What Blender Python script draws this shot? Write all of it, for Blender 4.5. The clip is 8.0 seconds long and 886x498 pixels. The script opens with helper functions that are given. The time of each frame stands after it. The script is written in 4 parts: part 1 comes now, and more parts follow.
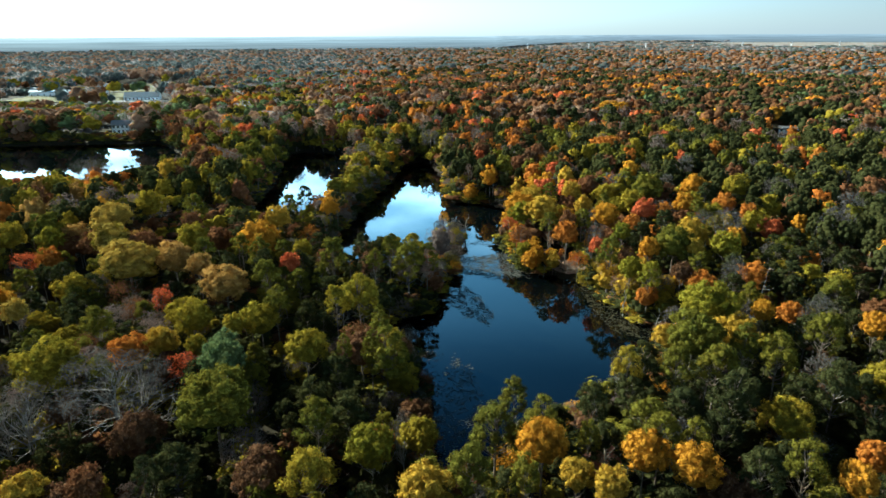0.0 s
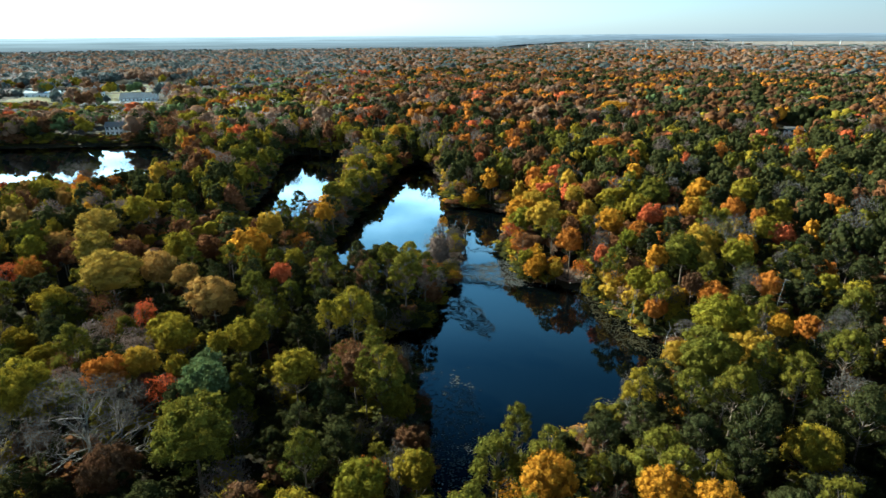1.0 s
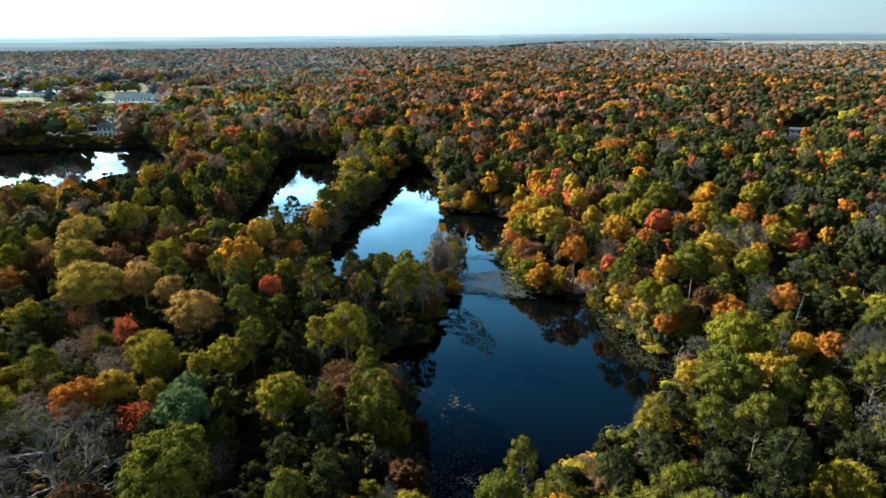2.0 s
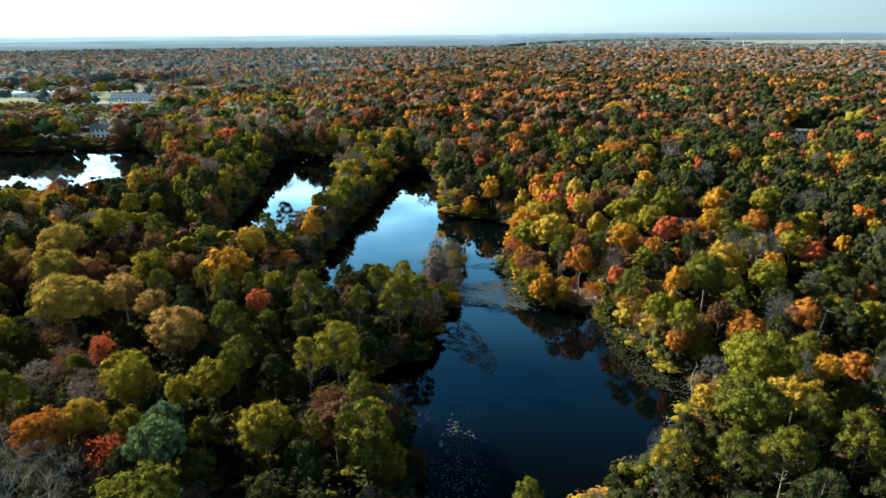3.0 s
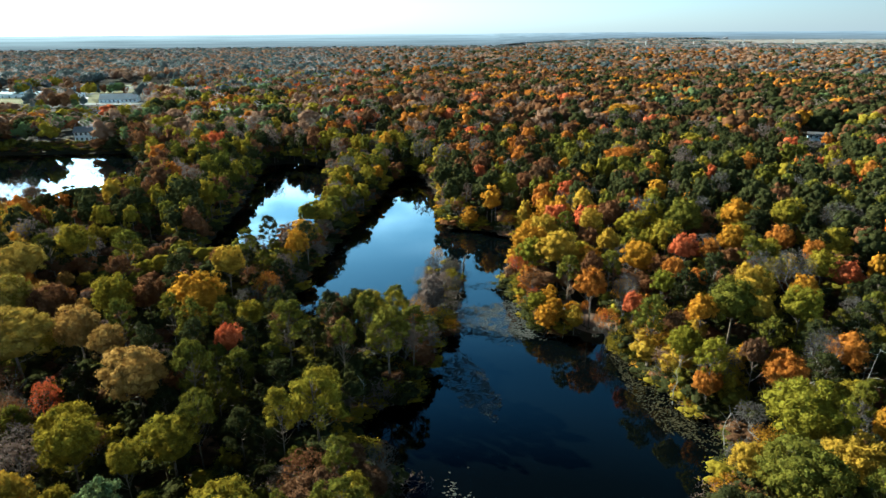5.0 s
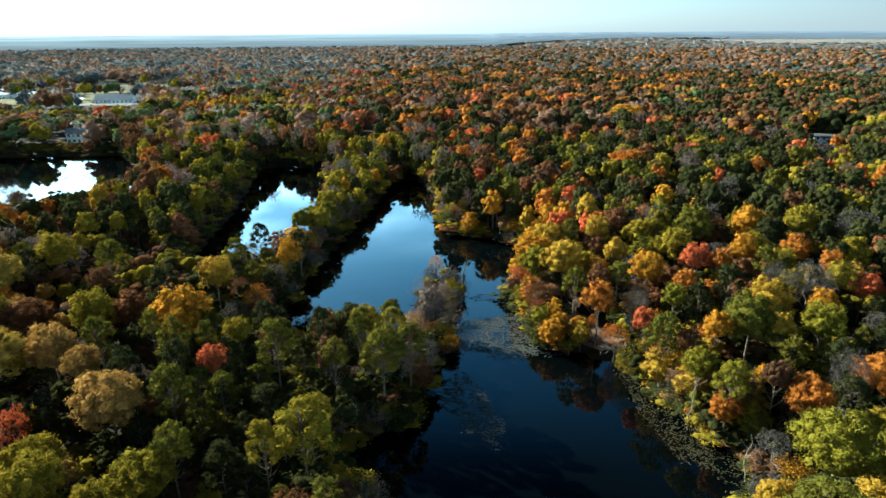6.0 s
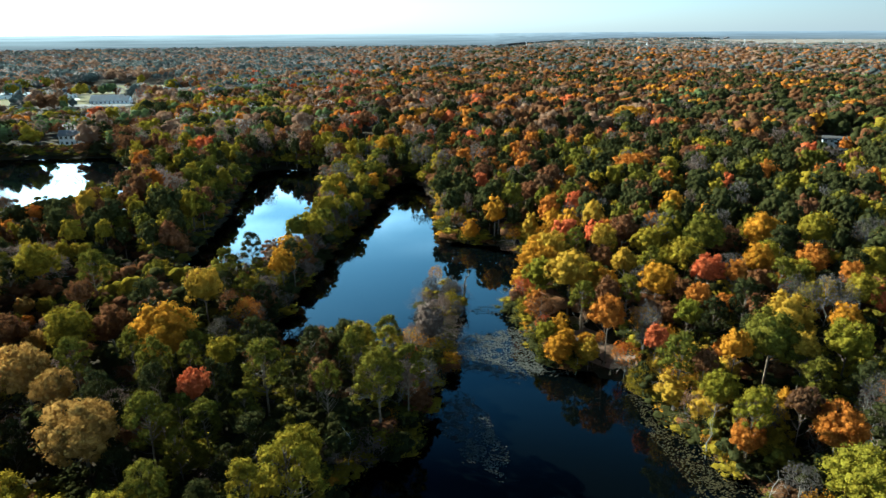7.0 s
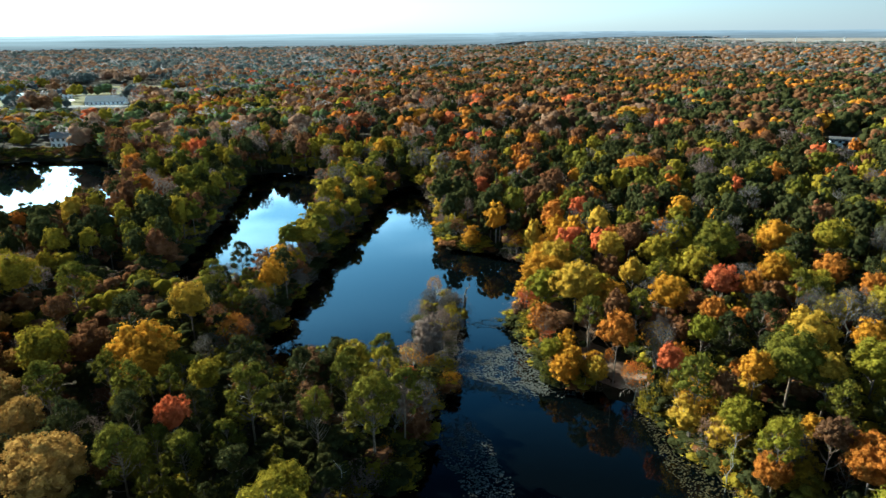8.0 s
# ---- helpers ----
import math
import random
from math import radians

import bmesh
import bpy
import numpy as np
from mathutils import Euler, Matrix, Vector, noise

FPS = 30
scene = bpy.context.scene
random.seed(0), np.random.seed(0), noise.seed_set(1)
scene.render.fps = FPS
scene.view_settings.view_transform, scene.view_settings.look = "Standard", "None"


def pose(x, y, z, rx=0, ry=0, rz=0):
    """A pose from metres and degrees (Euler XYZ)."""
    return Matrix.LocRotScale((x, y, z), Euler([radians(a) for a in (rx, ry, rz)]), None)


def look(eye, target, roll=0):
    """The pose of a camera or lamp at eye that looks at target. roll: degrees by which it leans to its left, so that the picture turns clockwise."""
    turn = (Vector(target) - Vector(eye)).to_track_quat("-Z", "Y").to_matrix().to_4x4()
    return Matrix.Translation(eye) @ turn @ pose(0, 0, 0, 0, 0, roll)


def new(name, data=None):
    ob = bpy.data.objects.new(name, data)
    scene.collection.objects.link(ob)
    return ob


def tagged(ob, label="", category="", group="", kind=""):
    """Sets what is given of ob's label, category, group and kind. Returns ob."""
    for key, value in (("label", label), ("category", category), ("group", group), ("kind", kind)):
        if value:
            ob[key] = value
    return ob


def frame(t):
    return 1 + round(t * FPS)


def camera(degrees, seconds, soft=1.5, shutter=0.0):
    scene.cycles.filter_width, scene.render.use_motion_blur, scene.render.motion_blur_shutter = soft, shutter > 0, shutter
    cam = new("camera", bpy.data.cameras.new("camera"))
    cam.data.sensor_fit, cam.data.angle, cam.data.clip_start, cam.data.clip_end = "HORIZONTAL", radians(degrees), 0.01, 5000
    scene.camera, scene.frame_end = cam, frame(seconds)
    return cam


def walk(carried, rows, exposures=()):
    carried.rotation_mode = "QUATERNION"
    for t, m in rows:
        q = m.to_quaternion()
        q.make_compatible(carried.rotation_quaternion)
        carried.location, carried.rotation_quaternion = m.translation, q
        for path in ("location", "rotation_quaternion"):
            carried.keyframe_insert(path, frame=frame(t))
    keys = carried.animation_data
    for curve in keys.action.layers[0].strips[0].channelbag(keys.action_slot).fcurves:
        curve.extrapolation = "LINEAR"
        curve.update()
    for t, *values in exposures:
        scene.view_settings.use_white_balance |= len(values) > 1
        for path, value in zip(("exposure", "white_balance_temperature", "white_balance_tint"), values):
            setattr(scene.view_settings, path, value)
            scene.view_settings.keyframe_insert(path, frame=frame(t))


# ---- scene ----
cam = camera(72.4, 8.0, 1.45)

# ---- camera and path ----
PATH = [
    (0, (0.019, -0.668, 56.141), (0.005, 1.217, 55.474), -0.2),
    (0.5, (0.21, 2.44, 56.12), (0.195, 4.326, 55.452), -0.2),
    (1, (0.275, 5.628, 56.061), (0.261, 7.513, 55.393), -0.3),
    (1.5, (0.352, 8.971, 56.019), (0.339, 10.856, 55.35), -0.3),
    (3, (0.634, 19.21, 55.987), (0.622, 21.094, 55.315), -0.3),
    (3.5, (0.738, 22.618, 55.962), (0.728, 24.502, 55.291), -0.3),
    (4, (0.868, 26.029, 55.954), (0.858, 27.912, 55.281), -0.3),
    (4.5, (0.899, 29.33, 55.94), (0.891, 31.213, 55.267), -0.3),
    (6, (1.063, 39.284, 55.85), (1.057, 41.167, 55.176), -0.3),
    (6.5, (1.1, 42.596, 55.843), (1.094, 44.479, 55.169), -0.3),
    (7, (1.08, 45.854, 55.835), (1.074, 47.737, 55.161), -0.3),
    (7.5, (1.104, 49.08, 55.847), (1.099, 50.963, 55.172), -0.3),
    (8, (1.224, 52.418, 55.847), (1.218, 54.301, 55.171), -0.4),
]
walk(cam, [(t, look(eye, target, roll)) for t, eye, target, roll in PATH],
     [(0, 2.18, 5200, -4), (8, 2.18, 5200, -4)])

# ---- world, sun ----
SUN_AZ = radians(57)       # left of the way of flight
SUN_EL = radians(25)
sun_dir = Vector((-math.sin(SUN_AZ) * math.cos(SUN_EL), math.cos(SUN_AZ) * math.cos(SUN_EL), math.sin(SUN_EL)))
world = bpy.data.worlds.new("world")
scene.world = world
world.use_nodes = True
wn, wl = world.node_tree.nodes, world.node_tree.links
sky = wn.new("ShaderNodeTexSky")
sky.sky_type, sky.sun_disc = "NISHITA", False
sky.sun_elevation, sky.sun_rotation = SUN_EL, -SUN_AZ
sky.air_density, sky.dust_density, sky.ozone_density = 1.0, 1.0, 3.0

# the sky falls off from the bright haze low down to a deep blue overhead, with thin cloud low in front
tcw, sep = wn.new("ShaderNodeTexCoord"), wn.new("ShaderNodeSeparateXYZ")
wl.new(tcw.outputs["Generated"], sep.inputs[0])
fall = wn.new("ShaderNodeValToRGB")
fall.color_ramp.interpolation = "EASE"
stops = fall.color_ramp.elements
stops[0].position, stops[0].color = 0.0, (0.36, 0.40, 0.41, 1)
stops[1].position, stops[1].color = 0.66, (0.018, 0.028, 0.042, 1)
for at, col in ((0.08, (0.35, 0.41, 0.45, 1)), (0.18, (0.49, 0.56, 0.57, 1)), (0.30, (0.64, 0.86, 0.77, 1)), (0.42, (0.50, 0.73, 0.68, 1)), (0.52, (0.18, 0.34, 0.38, 1))):
    e = stops.new(at)
    e.color = col
wl.new(sep.outputs["Z"], fall.inputs[0])
stretch = wn.new("ShaderNodeMapping")
stretch.inputs["Scale"].default_value = (1.6, 1.6, 7.0)
wl.new(tcw.outputs["Generated"], stretch.inputs["Vector"])
puffs = wn.new("ShaderNodeTexNoise")
puffs.inputs["Scale"].default_value, puffs.inputs["Detail"].default_value = 2.2, 6.0
wl.new(stretch.outputs[0], puffs.inputs["Vector"])
cover = wn.new("ShaderNodeMapRange")
cover.inputs["From Min"].default_value, cover.inputs["From Max"].default_value = 0.36, 0.66
cover.inputs["To Max"].default_value = 1.0
wl.new(puffs.outputs["Fac"], cover.inputs["Value"])
low = wn.new("ShaderNodeValToRGB")
low.color_ramp.interpolation = "EASE"
ends = low.color_ramp.elements
ends[0].position, ends[0].color = 0.07, (0, 0, 0, 1)
ends[1].position, ends[1].color = 0.36, (0, 0, 0, 1)
for at in (0.16, 0.26):
    e = ends.new(at)
    e.color = (1, 1, 1, 1)
wl.new(sep.outputs["Z"], low.inputs[0])
both = wn.new("ShaderNodeMath")
both.operation = "MULTIPLY"
wl.new(cover.outputs[0], both.inputs[0])
wl.new(low.outputs[0], both.inputs[1])
dim = wn.new("ShaderNodeMix")
dim.data_type, dim.blend_type = "RGBA", "MULTIPLY"
dim.inputs["Factor"].default_value = 1.0
wl.new(sky.outputs[0], dim.inputs[6])
gain = wn.new("ShaderNodeVectorMath")
gain.operation = "SCALE"
# forward haze: brightest ahead and towards the sun, dimmer behind
ahead = wn.new("ShaderNodeVectorMath")
ahead.operation = "DOT_PRODUCT"
ahead.inputs[1].default_value = (-0.66, 0.75, 0.0)
wl.new(tcw.outputs["Generated"], ahead.inputs[0])
glow = wn.new("ShaderNodeMapRange")
glow.interpolation_type = "SMOOTHSTEP"
glow.inputs["From Min"].default_value, glow.inputs["From Max"].default_value = -0.1, 0.85
glow.inputs["To Min"].default_value, glow.inputs["To Max"].default_value = 0.42, 2.6
wl.new(ahead.outputs["Value"], glow.inputs["Value"])
wl.new(glow.outputs[0], gain.inputs["Scale"])
wl.new(fall.outputs[0], gain.inputs[0])
wl.new(gain.outputs[0], dim.inputs[7])
veil = wn.new("ShaderNodeMix")
veil.data_type, veil.blend_type = "RGBA", "ADD"
wl.new(both.outputs[0], veil.inputs["Factor"])
milky = wn.new("ShaderNodeMix")
milky.data_type = "RGBA"
near_horizon = wn.new("ShaderNodeMapRange")
near_horizon.inputs["From Min"].default_value, near_horizon.inputs["From Max"].default_value = 0.0, 0.22
near_horizon.inputs["To Min"].default_value, near_horizon.inputs["To Max"].default_value = 0.55, 0.0
wl.new(sep.outputs["Z"], near_horizon.inputs["Value"])
wl.new(near_horizon.outputs[0], milky.inputs["Factor"])
wl.new(dim.outputs[2], milky.inputs[6])
milky.inputs[7].default_value = (2.75, 2.82, 2.8, 1)
wl.new(milky.outputs[2], veil.inputs[6])
veil.inputs[7].default_value = (16.0, 20.5, 22.0, 1)
wl.new(veil.outputs[2], wn["Background"].inputs["Color"])
wn["Background"].inputs["Strength"].default_value = 0.072
sun = new("sun", bpy.data.lights.new("sun", "SUN"))
sun.data.energy, sun.data.angle, sun.data.color = 5.0, radians(0.6), (1.0, 0.86, 0.62)
sun.matrix_world = look(sun_dir * 100, (0, 0, 0))


# ---- materials ----
def base_mat(name, rough=0.8, spec=0.3):
    m = bpy.data.materials.new(name)
    m.use_nodes = True
    n, l = m.node_tree.nodes, m.node_tree.links
    b = n["Principled BSDF"]
    b.inputs["Roughness"].default_value = rough
    b.inputs["Specular IOR Level"].default_value = spec
    return m, n, l, b


def mixed(n, l, fac, a, b):
    """A colour between two colours or sockets."""
    mx = n.new("ShaderNodeMix")
    mx.data_type = "RGBA"
    l.new(fac, mx.inputs["Factor"])
    for slot, v in ((6, a), (7, b)):
        if isinstance(v, tuple):
            mx.inputs[slot].default_value = (*v, 1)
        else:
            l.new(v, mx.inputs[slot])
    return mx.outputs[2]


def spots(n, l, scale, low, high, detail=4.0, coords="Object"):
    """A noise at a real-world scale, stretched between two limits."""
    tc = n.new("ShaderNodeTexCoord") if coords == "Object" else n.new("ShaderNodeNewGeometry")
    nz = n.new("ShaderNodeTexNoise")
    nz.inputs["Scale"].default_value, nz.inputs["Detail"].default_value = scale, detail
    l.new(tc.outputs["Object" if coords == "Object" else "Position"], nz.inputs["Vector"])
    mr = n.new("ShaderNodeMapRange")
    mr.inputs["From Min"].default_value, mr.inputs["From Max"].default_value = low, high
    l.new(nz.outputs["Fac"], mr.inputs["Value"])
    return mr.outputs["Result"]


def leaf_mat(name, c1, c2, c3, sheer=0.22):
    """Foliage: three tints of one kind, by tree, by spray and by place, and light through the leaves."""
    m, n, l, b = base_mat(name, 0.75, 0.12)
    n.remove(b)
    out = n["Material Output"]
    geo = n.new("ShaderNodeNewGeometry")
    info = n.new("ShaderNodeObjectInfo")
    tree = mixed(n, l, info.outputs["Random"], c1, c2)
    place = mixed(n, l, spots(n, l, 0.12, 0.35, 0.65, 2.0, "World"), tree, c2)
    pw = n.new("ShaderNodeMath")
    pw.operation, pw.inputs[1].default_value = "POWER", 2.0
    l.new(geo.outputs["Random Per Island"], pw.inputs[0])
    half = n.new("ShaderNodeMath")
    half.operation, half.inputs[1].default_value = "MULTIPLY", 0.5
    l.new(pw.outputs[0], half.inputs[0])
    sprig = mixed(n, l, half.outputs[0], place, c3)
    dapple = n.new("ShaderNodeMath")
    dapple.operation, dapple.inputs[1].default_value = "MULTIPLY", 0.42
    l.new(spots(n, l, 2.6, 0.4, 0.62, 4.0, "World"), dapple.inputs[0])
    col = mixed(n, l, dapple.outputs[0], sprig, c3)
    grain, bump = n.new("ShaderNodeTexNoise"), n.new("ShaderNodeBump")
    grain.inputs["Scale"].default_value, grain.inputs["Detail"].default_value = 1.6, 3.0
    l.new(geo.outputs["Position"], grain.inputs["Vector"])
    bump.inputs["Strength"].default_value, bump.inputs["Distance"].default_value = 0.9, 0.7
    fine = n.new("ShaderNodeTexNoise")
    fine.inputs["Scale"].default_value, fine.inputs["Detail"].default_value = 5.5, 2.0
    l.new(geo.outputs["Position"], fine.inputs["Vector"])
    both = n.new("ShaderNodeMath")
    both.operation, both.inputs[1].default_value = "MULTIPLY_ADD", 0.6
    l.new(fine.outputs["Fac"], both.inputs[0])
    l.new(grain.outputs["Fac"], both.inputs[2])
    l.new(both.outputs[0], bump.inputs["Height"])
    d, t, mx = n.new("ShaderNodeBsdfDiffuse"), n.new("ShaderNodeBsdfTranslucent"), n.new("ShaderNodeMixShader")
    mx.inputs[0].default_value = sheer
    l.new(bump.outputs["Normal"], d.inputs["Normal"])
    l.new(col, d.inputs["Color"])
    l.new(col, t.inputs["Color"])
    l.new(d.outputs[0], mx.inputs[1])
    l.new(t.outputs[0], mx.inputs[2])
    l.new(mx.outputs[0], out.inputs["Surface"])
    return m


LEAF = {
    "dark": leaf_mat("dark needles", (0.031, 0.034, 0.013), (0.045, 0.044, 0.014), (0.02, 0.023, 0.010)),
    "green": leaf_mat("green needles", (0.084, 0.083, 0.012), (0.130, 0.109, 0.013), (0.045, 0.045, 0.010)),
    "olive": leaf_mat("olive leaves", (0.185, 0.152, 0.014), (0.25, 0.175, 0.015), (0.10, 0.082, 0.011)),
    "lime": leaf_mat("lime leaves", (0.128, 0.120, 0.012), (0.185, 0.150, 0.013), (0.075, 0.07, 0.010)),
    "yellow": leaf_mat("yellow leaves", (0.34, 0.215, 0.022), (0.36, 0.205, 0.02), (0.21, 0.14, 0.018)),
    "gold": leaf_mat("golden leaves", (0.39, 0.195, 0.014), (0.37, 0.155, 0.013), (0.25, 0.13, 0.013)),
    "tan": leaf_mat("tan-gold leaves", (0.33, 0.185, 0.045), (0.30, 0.165, 0.04), (0.20, 0.115, 0.035)),
    "orange": leaf_mat("orange leaves", (0.38, 0.118, 0.017), (0.35, 0.13, 0.018), (0.21, 0.072, 0.015)),
    "rust": leaf_mat("rust-brown leaves", (0.128, 0.053, 0.023), (0.155, 0.07, 0.027), (0.08, 0.036, 0.02)),
    "red": leaf_mat("red leaves", (0.52, 0.10, 0.03), (0.42, 0.105, 0.036), (0.27, 0.06, 0.025)),
    "mauve": leaf_mat("faded leaves and twigs", (0.171, 0.104, 0.0855), (0.144, 0.108, 0.09), (0.099, 0.072, 0.063)),
    "grey": leaf_mat("grey twigs", (0.082, 0.073, 0.066), (0.10, 0.085, 0.075), (0.06, 0.054, 0.05)),
    "straw": leaf_mat("straw-yellow leaves", (0.32, 0.22, 0.036), (0.33, 0.205, 0.03), (0.19, 0.135, 0.03)),
    "umber": leaf_mat("brown leaves", (0.099, 0.0468, 0.0252), (0.122, 0.063, 0.0288), (0.063, 0.0324, 0.0198)),
    "sage": leaf_mat("grey-green leaves", (0.099, 0.131, 0.045), (0.117, 0.14, 0.054), (0.0585, 0.081, 0.0315)),
    # paled and blued tints: distance haze put into the far woods' leaf colour
    "ash": leaf_mat("grey twigs paled for haze", (0.245, 0.22, 0.215), (0.23, 0.19, 0.185), (0.18, 0.17, 0.168), 0.5),
    "blue": leaf_mat("needles blued for haze", (0.105, 0.127, 0.122), (0.12, 0.137, 0.131), (0.08, 0.098, 0.096), 0.5),
    # muted for the far haze too, and used on a few near trees
    "dusty": leaf_mat("muted orange-brown leaves, also far haze", (0.29, 0.18, 0.115), (0.27, 0.15, 0.09), (0.18, 0.125, 0.09), 0.4),
}


def bark_mat(name, c1, c2):
    m, n, l, b = base_mat(name, 0.9, 0.1)
    l.new(mixed(n, l, spots(n, l, 2.5, 0.35, 0.65), c1, c2), b.inputs["Base Color"])
    return m


BARK = bark_mat("brown bark", (0.07, 0.052, 0.038), (0.14, 0.11, 0.085))
PALE_BARK = bark_mat("pale grey bark", (0.105, 0.092, 0.08), (0.18, 0.16, 0.138))
DEAD_BARK = bark_mat("bleached dead wood", (0.15, 0.135, 0.118), (0.22, 0.2, 0.172))


def ground_mat():
    m, n, l, b = base_mat("leaf litter", 0.95, 0.05)
    big = spots(n, l, 0.06, 0.4, 0.62, 5.0)
    fine = spots(n, l, 1.3, 0.35, 0.7, 6.0)
    litter = mixed(n, l, big, (0.022, 0.017, 0.011), (0.042, 0.027, 0.016))
    l.new(mixed(n, l, fine, litter, (0.017, 0.017, 0.009)), b.inputs["Base Color"])
    return m


def plain_mat(name, c1, c2, scale=0.5, rough=0.8, spec=0.3):
    m, n, l, b = base_mat(name, rough, spec)
    l.new(mixed(n, l, spots(n, l, scale, 0.3, 0.7, 5.0), c1, c2), b.inputs["Base Color"])
    return m


def water_mat():
    m, n, l, b = base_mat("dark pond water", 0.03, 0.5)
    b.inputs["IOR"].default_value = 1.33
    l.new(mixed(n, l, spots(n, l, 0.05, 0.3, 0.7), (0.0005, 0.0011, 0.0014), (0.0008, 0.0014, 0.0018)), b.inputs["Base Color"])
    tc, nz, bp = n.new("ShaderNodeTexCoord"), n.new("ShaderNodeTexNoise"), n.new("ShaderNodeBump")
    nz.inputs["Scale"].default_value, nz.inputs["Detail"].default_value = 0.9, 3.0
    l.new(tc.outputs["Object"], nz.inputs["Vector"])
    bp.inputs["Strength"].default_value, bp.inputs["Distance"].default_value = 0.04, 0.05
    l.new(nz.outputs["Fac"], bp.inputs["Height"])
    l.new(bp.outputs["Normal"], b.inputs["Normal"])
    return m


GROUND = ground_mat()
WATER = water_mat()
SAND = plain_mat("sandy path", (0.21, 0.14, 0.105), (0.13, 0.085, 0.06), 0.8, 0.95, 0.05)
GRASS = plain_mat("mown grass", (0.075, 0.078, 0.03), (0.115, 0.10, 0.045), 0.05, 0.95, 0.05)
MARSH = plain_mat("salt marsh grass", (0.20, 0.165, 0.14), (0.13, 0.115, 0.10), 0.006, 0.95, 0.05)
ASPHALT = plain_mat("worn asphalt", (0.06, 0.06, 0.063), (0.085, 0.085, 0.085), 0.3, 0.9, 0.2)
PAD = plain_mat("lily pads", (0.022, 0.025, 0.023), (0.055, 0.054, 0.048), 1.5, 0.7, 0.08)
PAD_BROWN = plain_mat("yellowing lily pads", (0.036, 0.029, 0.013), (0.016, 0.016, 0.009), 1.5, 0.55, 0.15)
WHITE = plain_mat("white siding", (0.78, 0.80, 0.82), (0.85, 0.85, 0.85), 0.7, 0.6, 0.3)
SLATE = plain_mat("grey shingles", (0.14, 0.15, 0.17), (0.19, 0.20, 0.22), 1.5, 0.85, 0.2)
METAL_ROOF = plain_mat("blue-grey metal roof", (0.11, 0.155, 0.20), (0.15, 0.20, 0.245), 0.3, 0.5, 0.4)
DARK_ROOF = plain_mat("dark roof", (0.05, 0.05, 0.055), (0.08, 0.08, 0.085), 1.0, 0.8, 0.2)
BRICK = plain_mat("brown cladding", (0.25, 0.16, 0.11), (0.32, 0.20, 0.14), 1.0, 0.85, 0.2)
STEEL = plain_mat("galvanised steel", (0.36, 0.36, 0.36), (0.42, 0.42, 0.42), 0.5, 0.5, 0.4)
GLASS = plain_mat("dark window glass", (0.02, 0.025, 0.03), (0.03, 0.035, 0.04), 1.0, 0.08, 0.6)


# ---- land: shores and heights ----
EAST_SHORE = [(0, 58), (6, 66), (10, 71), (20, 80), (30, 87), (37, 97), (42.5, 101.5), (41.5, 107), (39.2, 113), (37.4, 119), (35.5, 126),
              (32.5, 132), (27, 138), (20, 139), (17.5, 145), (17.5, 153), (14.5, 160), (16, 166), (21, 172), (24, 184), (22, 196),
              (15, 203), (8, 206), (2, 207), (1, 213), (-1, 228), (-3, 248), (-7, 272), (-12, 280)]
WEST_SHORE = [(-18, 276), (-20, 262), (-23, 240), (-27, 214), (-30, 192), (-32, 172), (-34, 157), (-34, 144), (-26, 139),
              (-15, 139), (-6, 142), (-3.5, 152), (-4, 168), (1, 174), (5.5, 168), (3.5, 156), (2, 147), (2, 140), (-1, 132), (-2, 124),
              (-5, 116), (-12, 112), (-15, 108), (-10, 103), (-6.5, 97), (-4, 88), (-3, 78), (-3, 68)]
INNER_SHORE = [(-80, 300), (-68, 306), (-50, 296), (-42, 258), (-37, 222), (-38, 195), (-42, 181), (-54, 172), (-62, 176),
               (-66, 195), (-68, 228), (-74, 272)]
LAKE_SHORE = [(-330, 290), (-300, 318), (-225, 327), (-190, 331), (-158, 333), (-140, 310), (-125, 285), (-108, 258), (-107, 242),
              (-125, 224), (-160, 214), (-220, 209), (-330, 215)]
PONDS = {"main": EAST_SHORE + WEST_SHORE, "inner": INNER_SHORE, "lake": LAKE_SHORE}


def shore_distance(x, y, poly):
    """Metres from the shore, negative on the water."""
    x, y = np.asarray(x, float), np.asarray(y, float)
    best, inside = np.full(x.shape, 1e9), np.zeros(x.shape, bool)
    for (ax, ay), (bx, by) in zip(poly, poly[1:] + poly[:1]):
        dx, dy = bx - ax, by - ay
        t = np.clip(((x - ax) * dx + (y - ay) * dy) / (dx * dx + dy * dy), 0, 1)
        best = np.minimum(best, np.hypot(x - ax - t * dx, y - ay - t * dy))
        cross = ((ay > y) != (by > y)) & (x < (bx - ax) * (y - ay) / ((by - ay) or 1e-9) + ax)
        inside ^= cross
    return np.where(inside, -best, best)


def wobble(x, y):
    return (np.sin(x * 0.71 + 1.3 * np.sin(y * 0.37)) + np.sin(y * 0.83 + 1.7 * np.sin(x * 0.29)) + 0.6 * np.sin(x * 1.9 + y * 1.3)) * 0.55


def dry(x, y):
    """Metres from any water."""
    return np.minimum.reduce([shore_distance(x, y, p) for p in PONDS.values()]) + wobble(np.asarray(x, float), np.asarray(y, float))


def height(x, y):
    d = dry(x, y)
    roll = 0.35 * np.sin(np.asarray(x) * 0.05) * np.sin(np.asarray(y) * 0.043)
    up = np.minimum(1.3, 0.02 + 0.16 * d) + roll * np.clip(d / 12, 0, 1)
    return np.where(d > 0, up, np.maximum(-1.2, 0.3 * d))


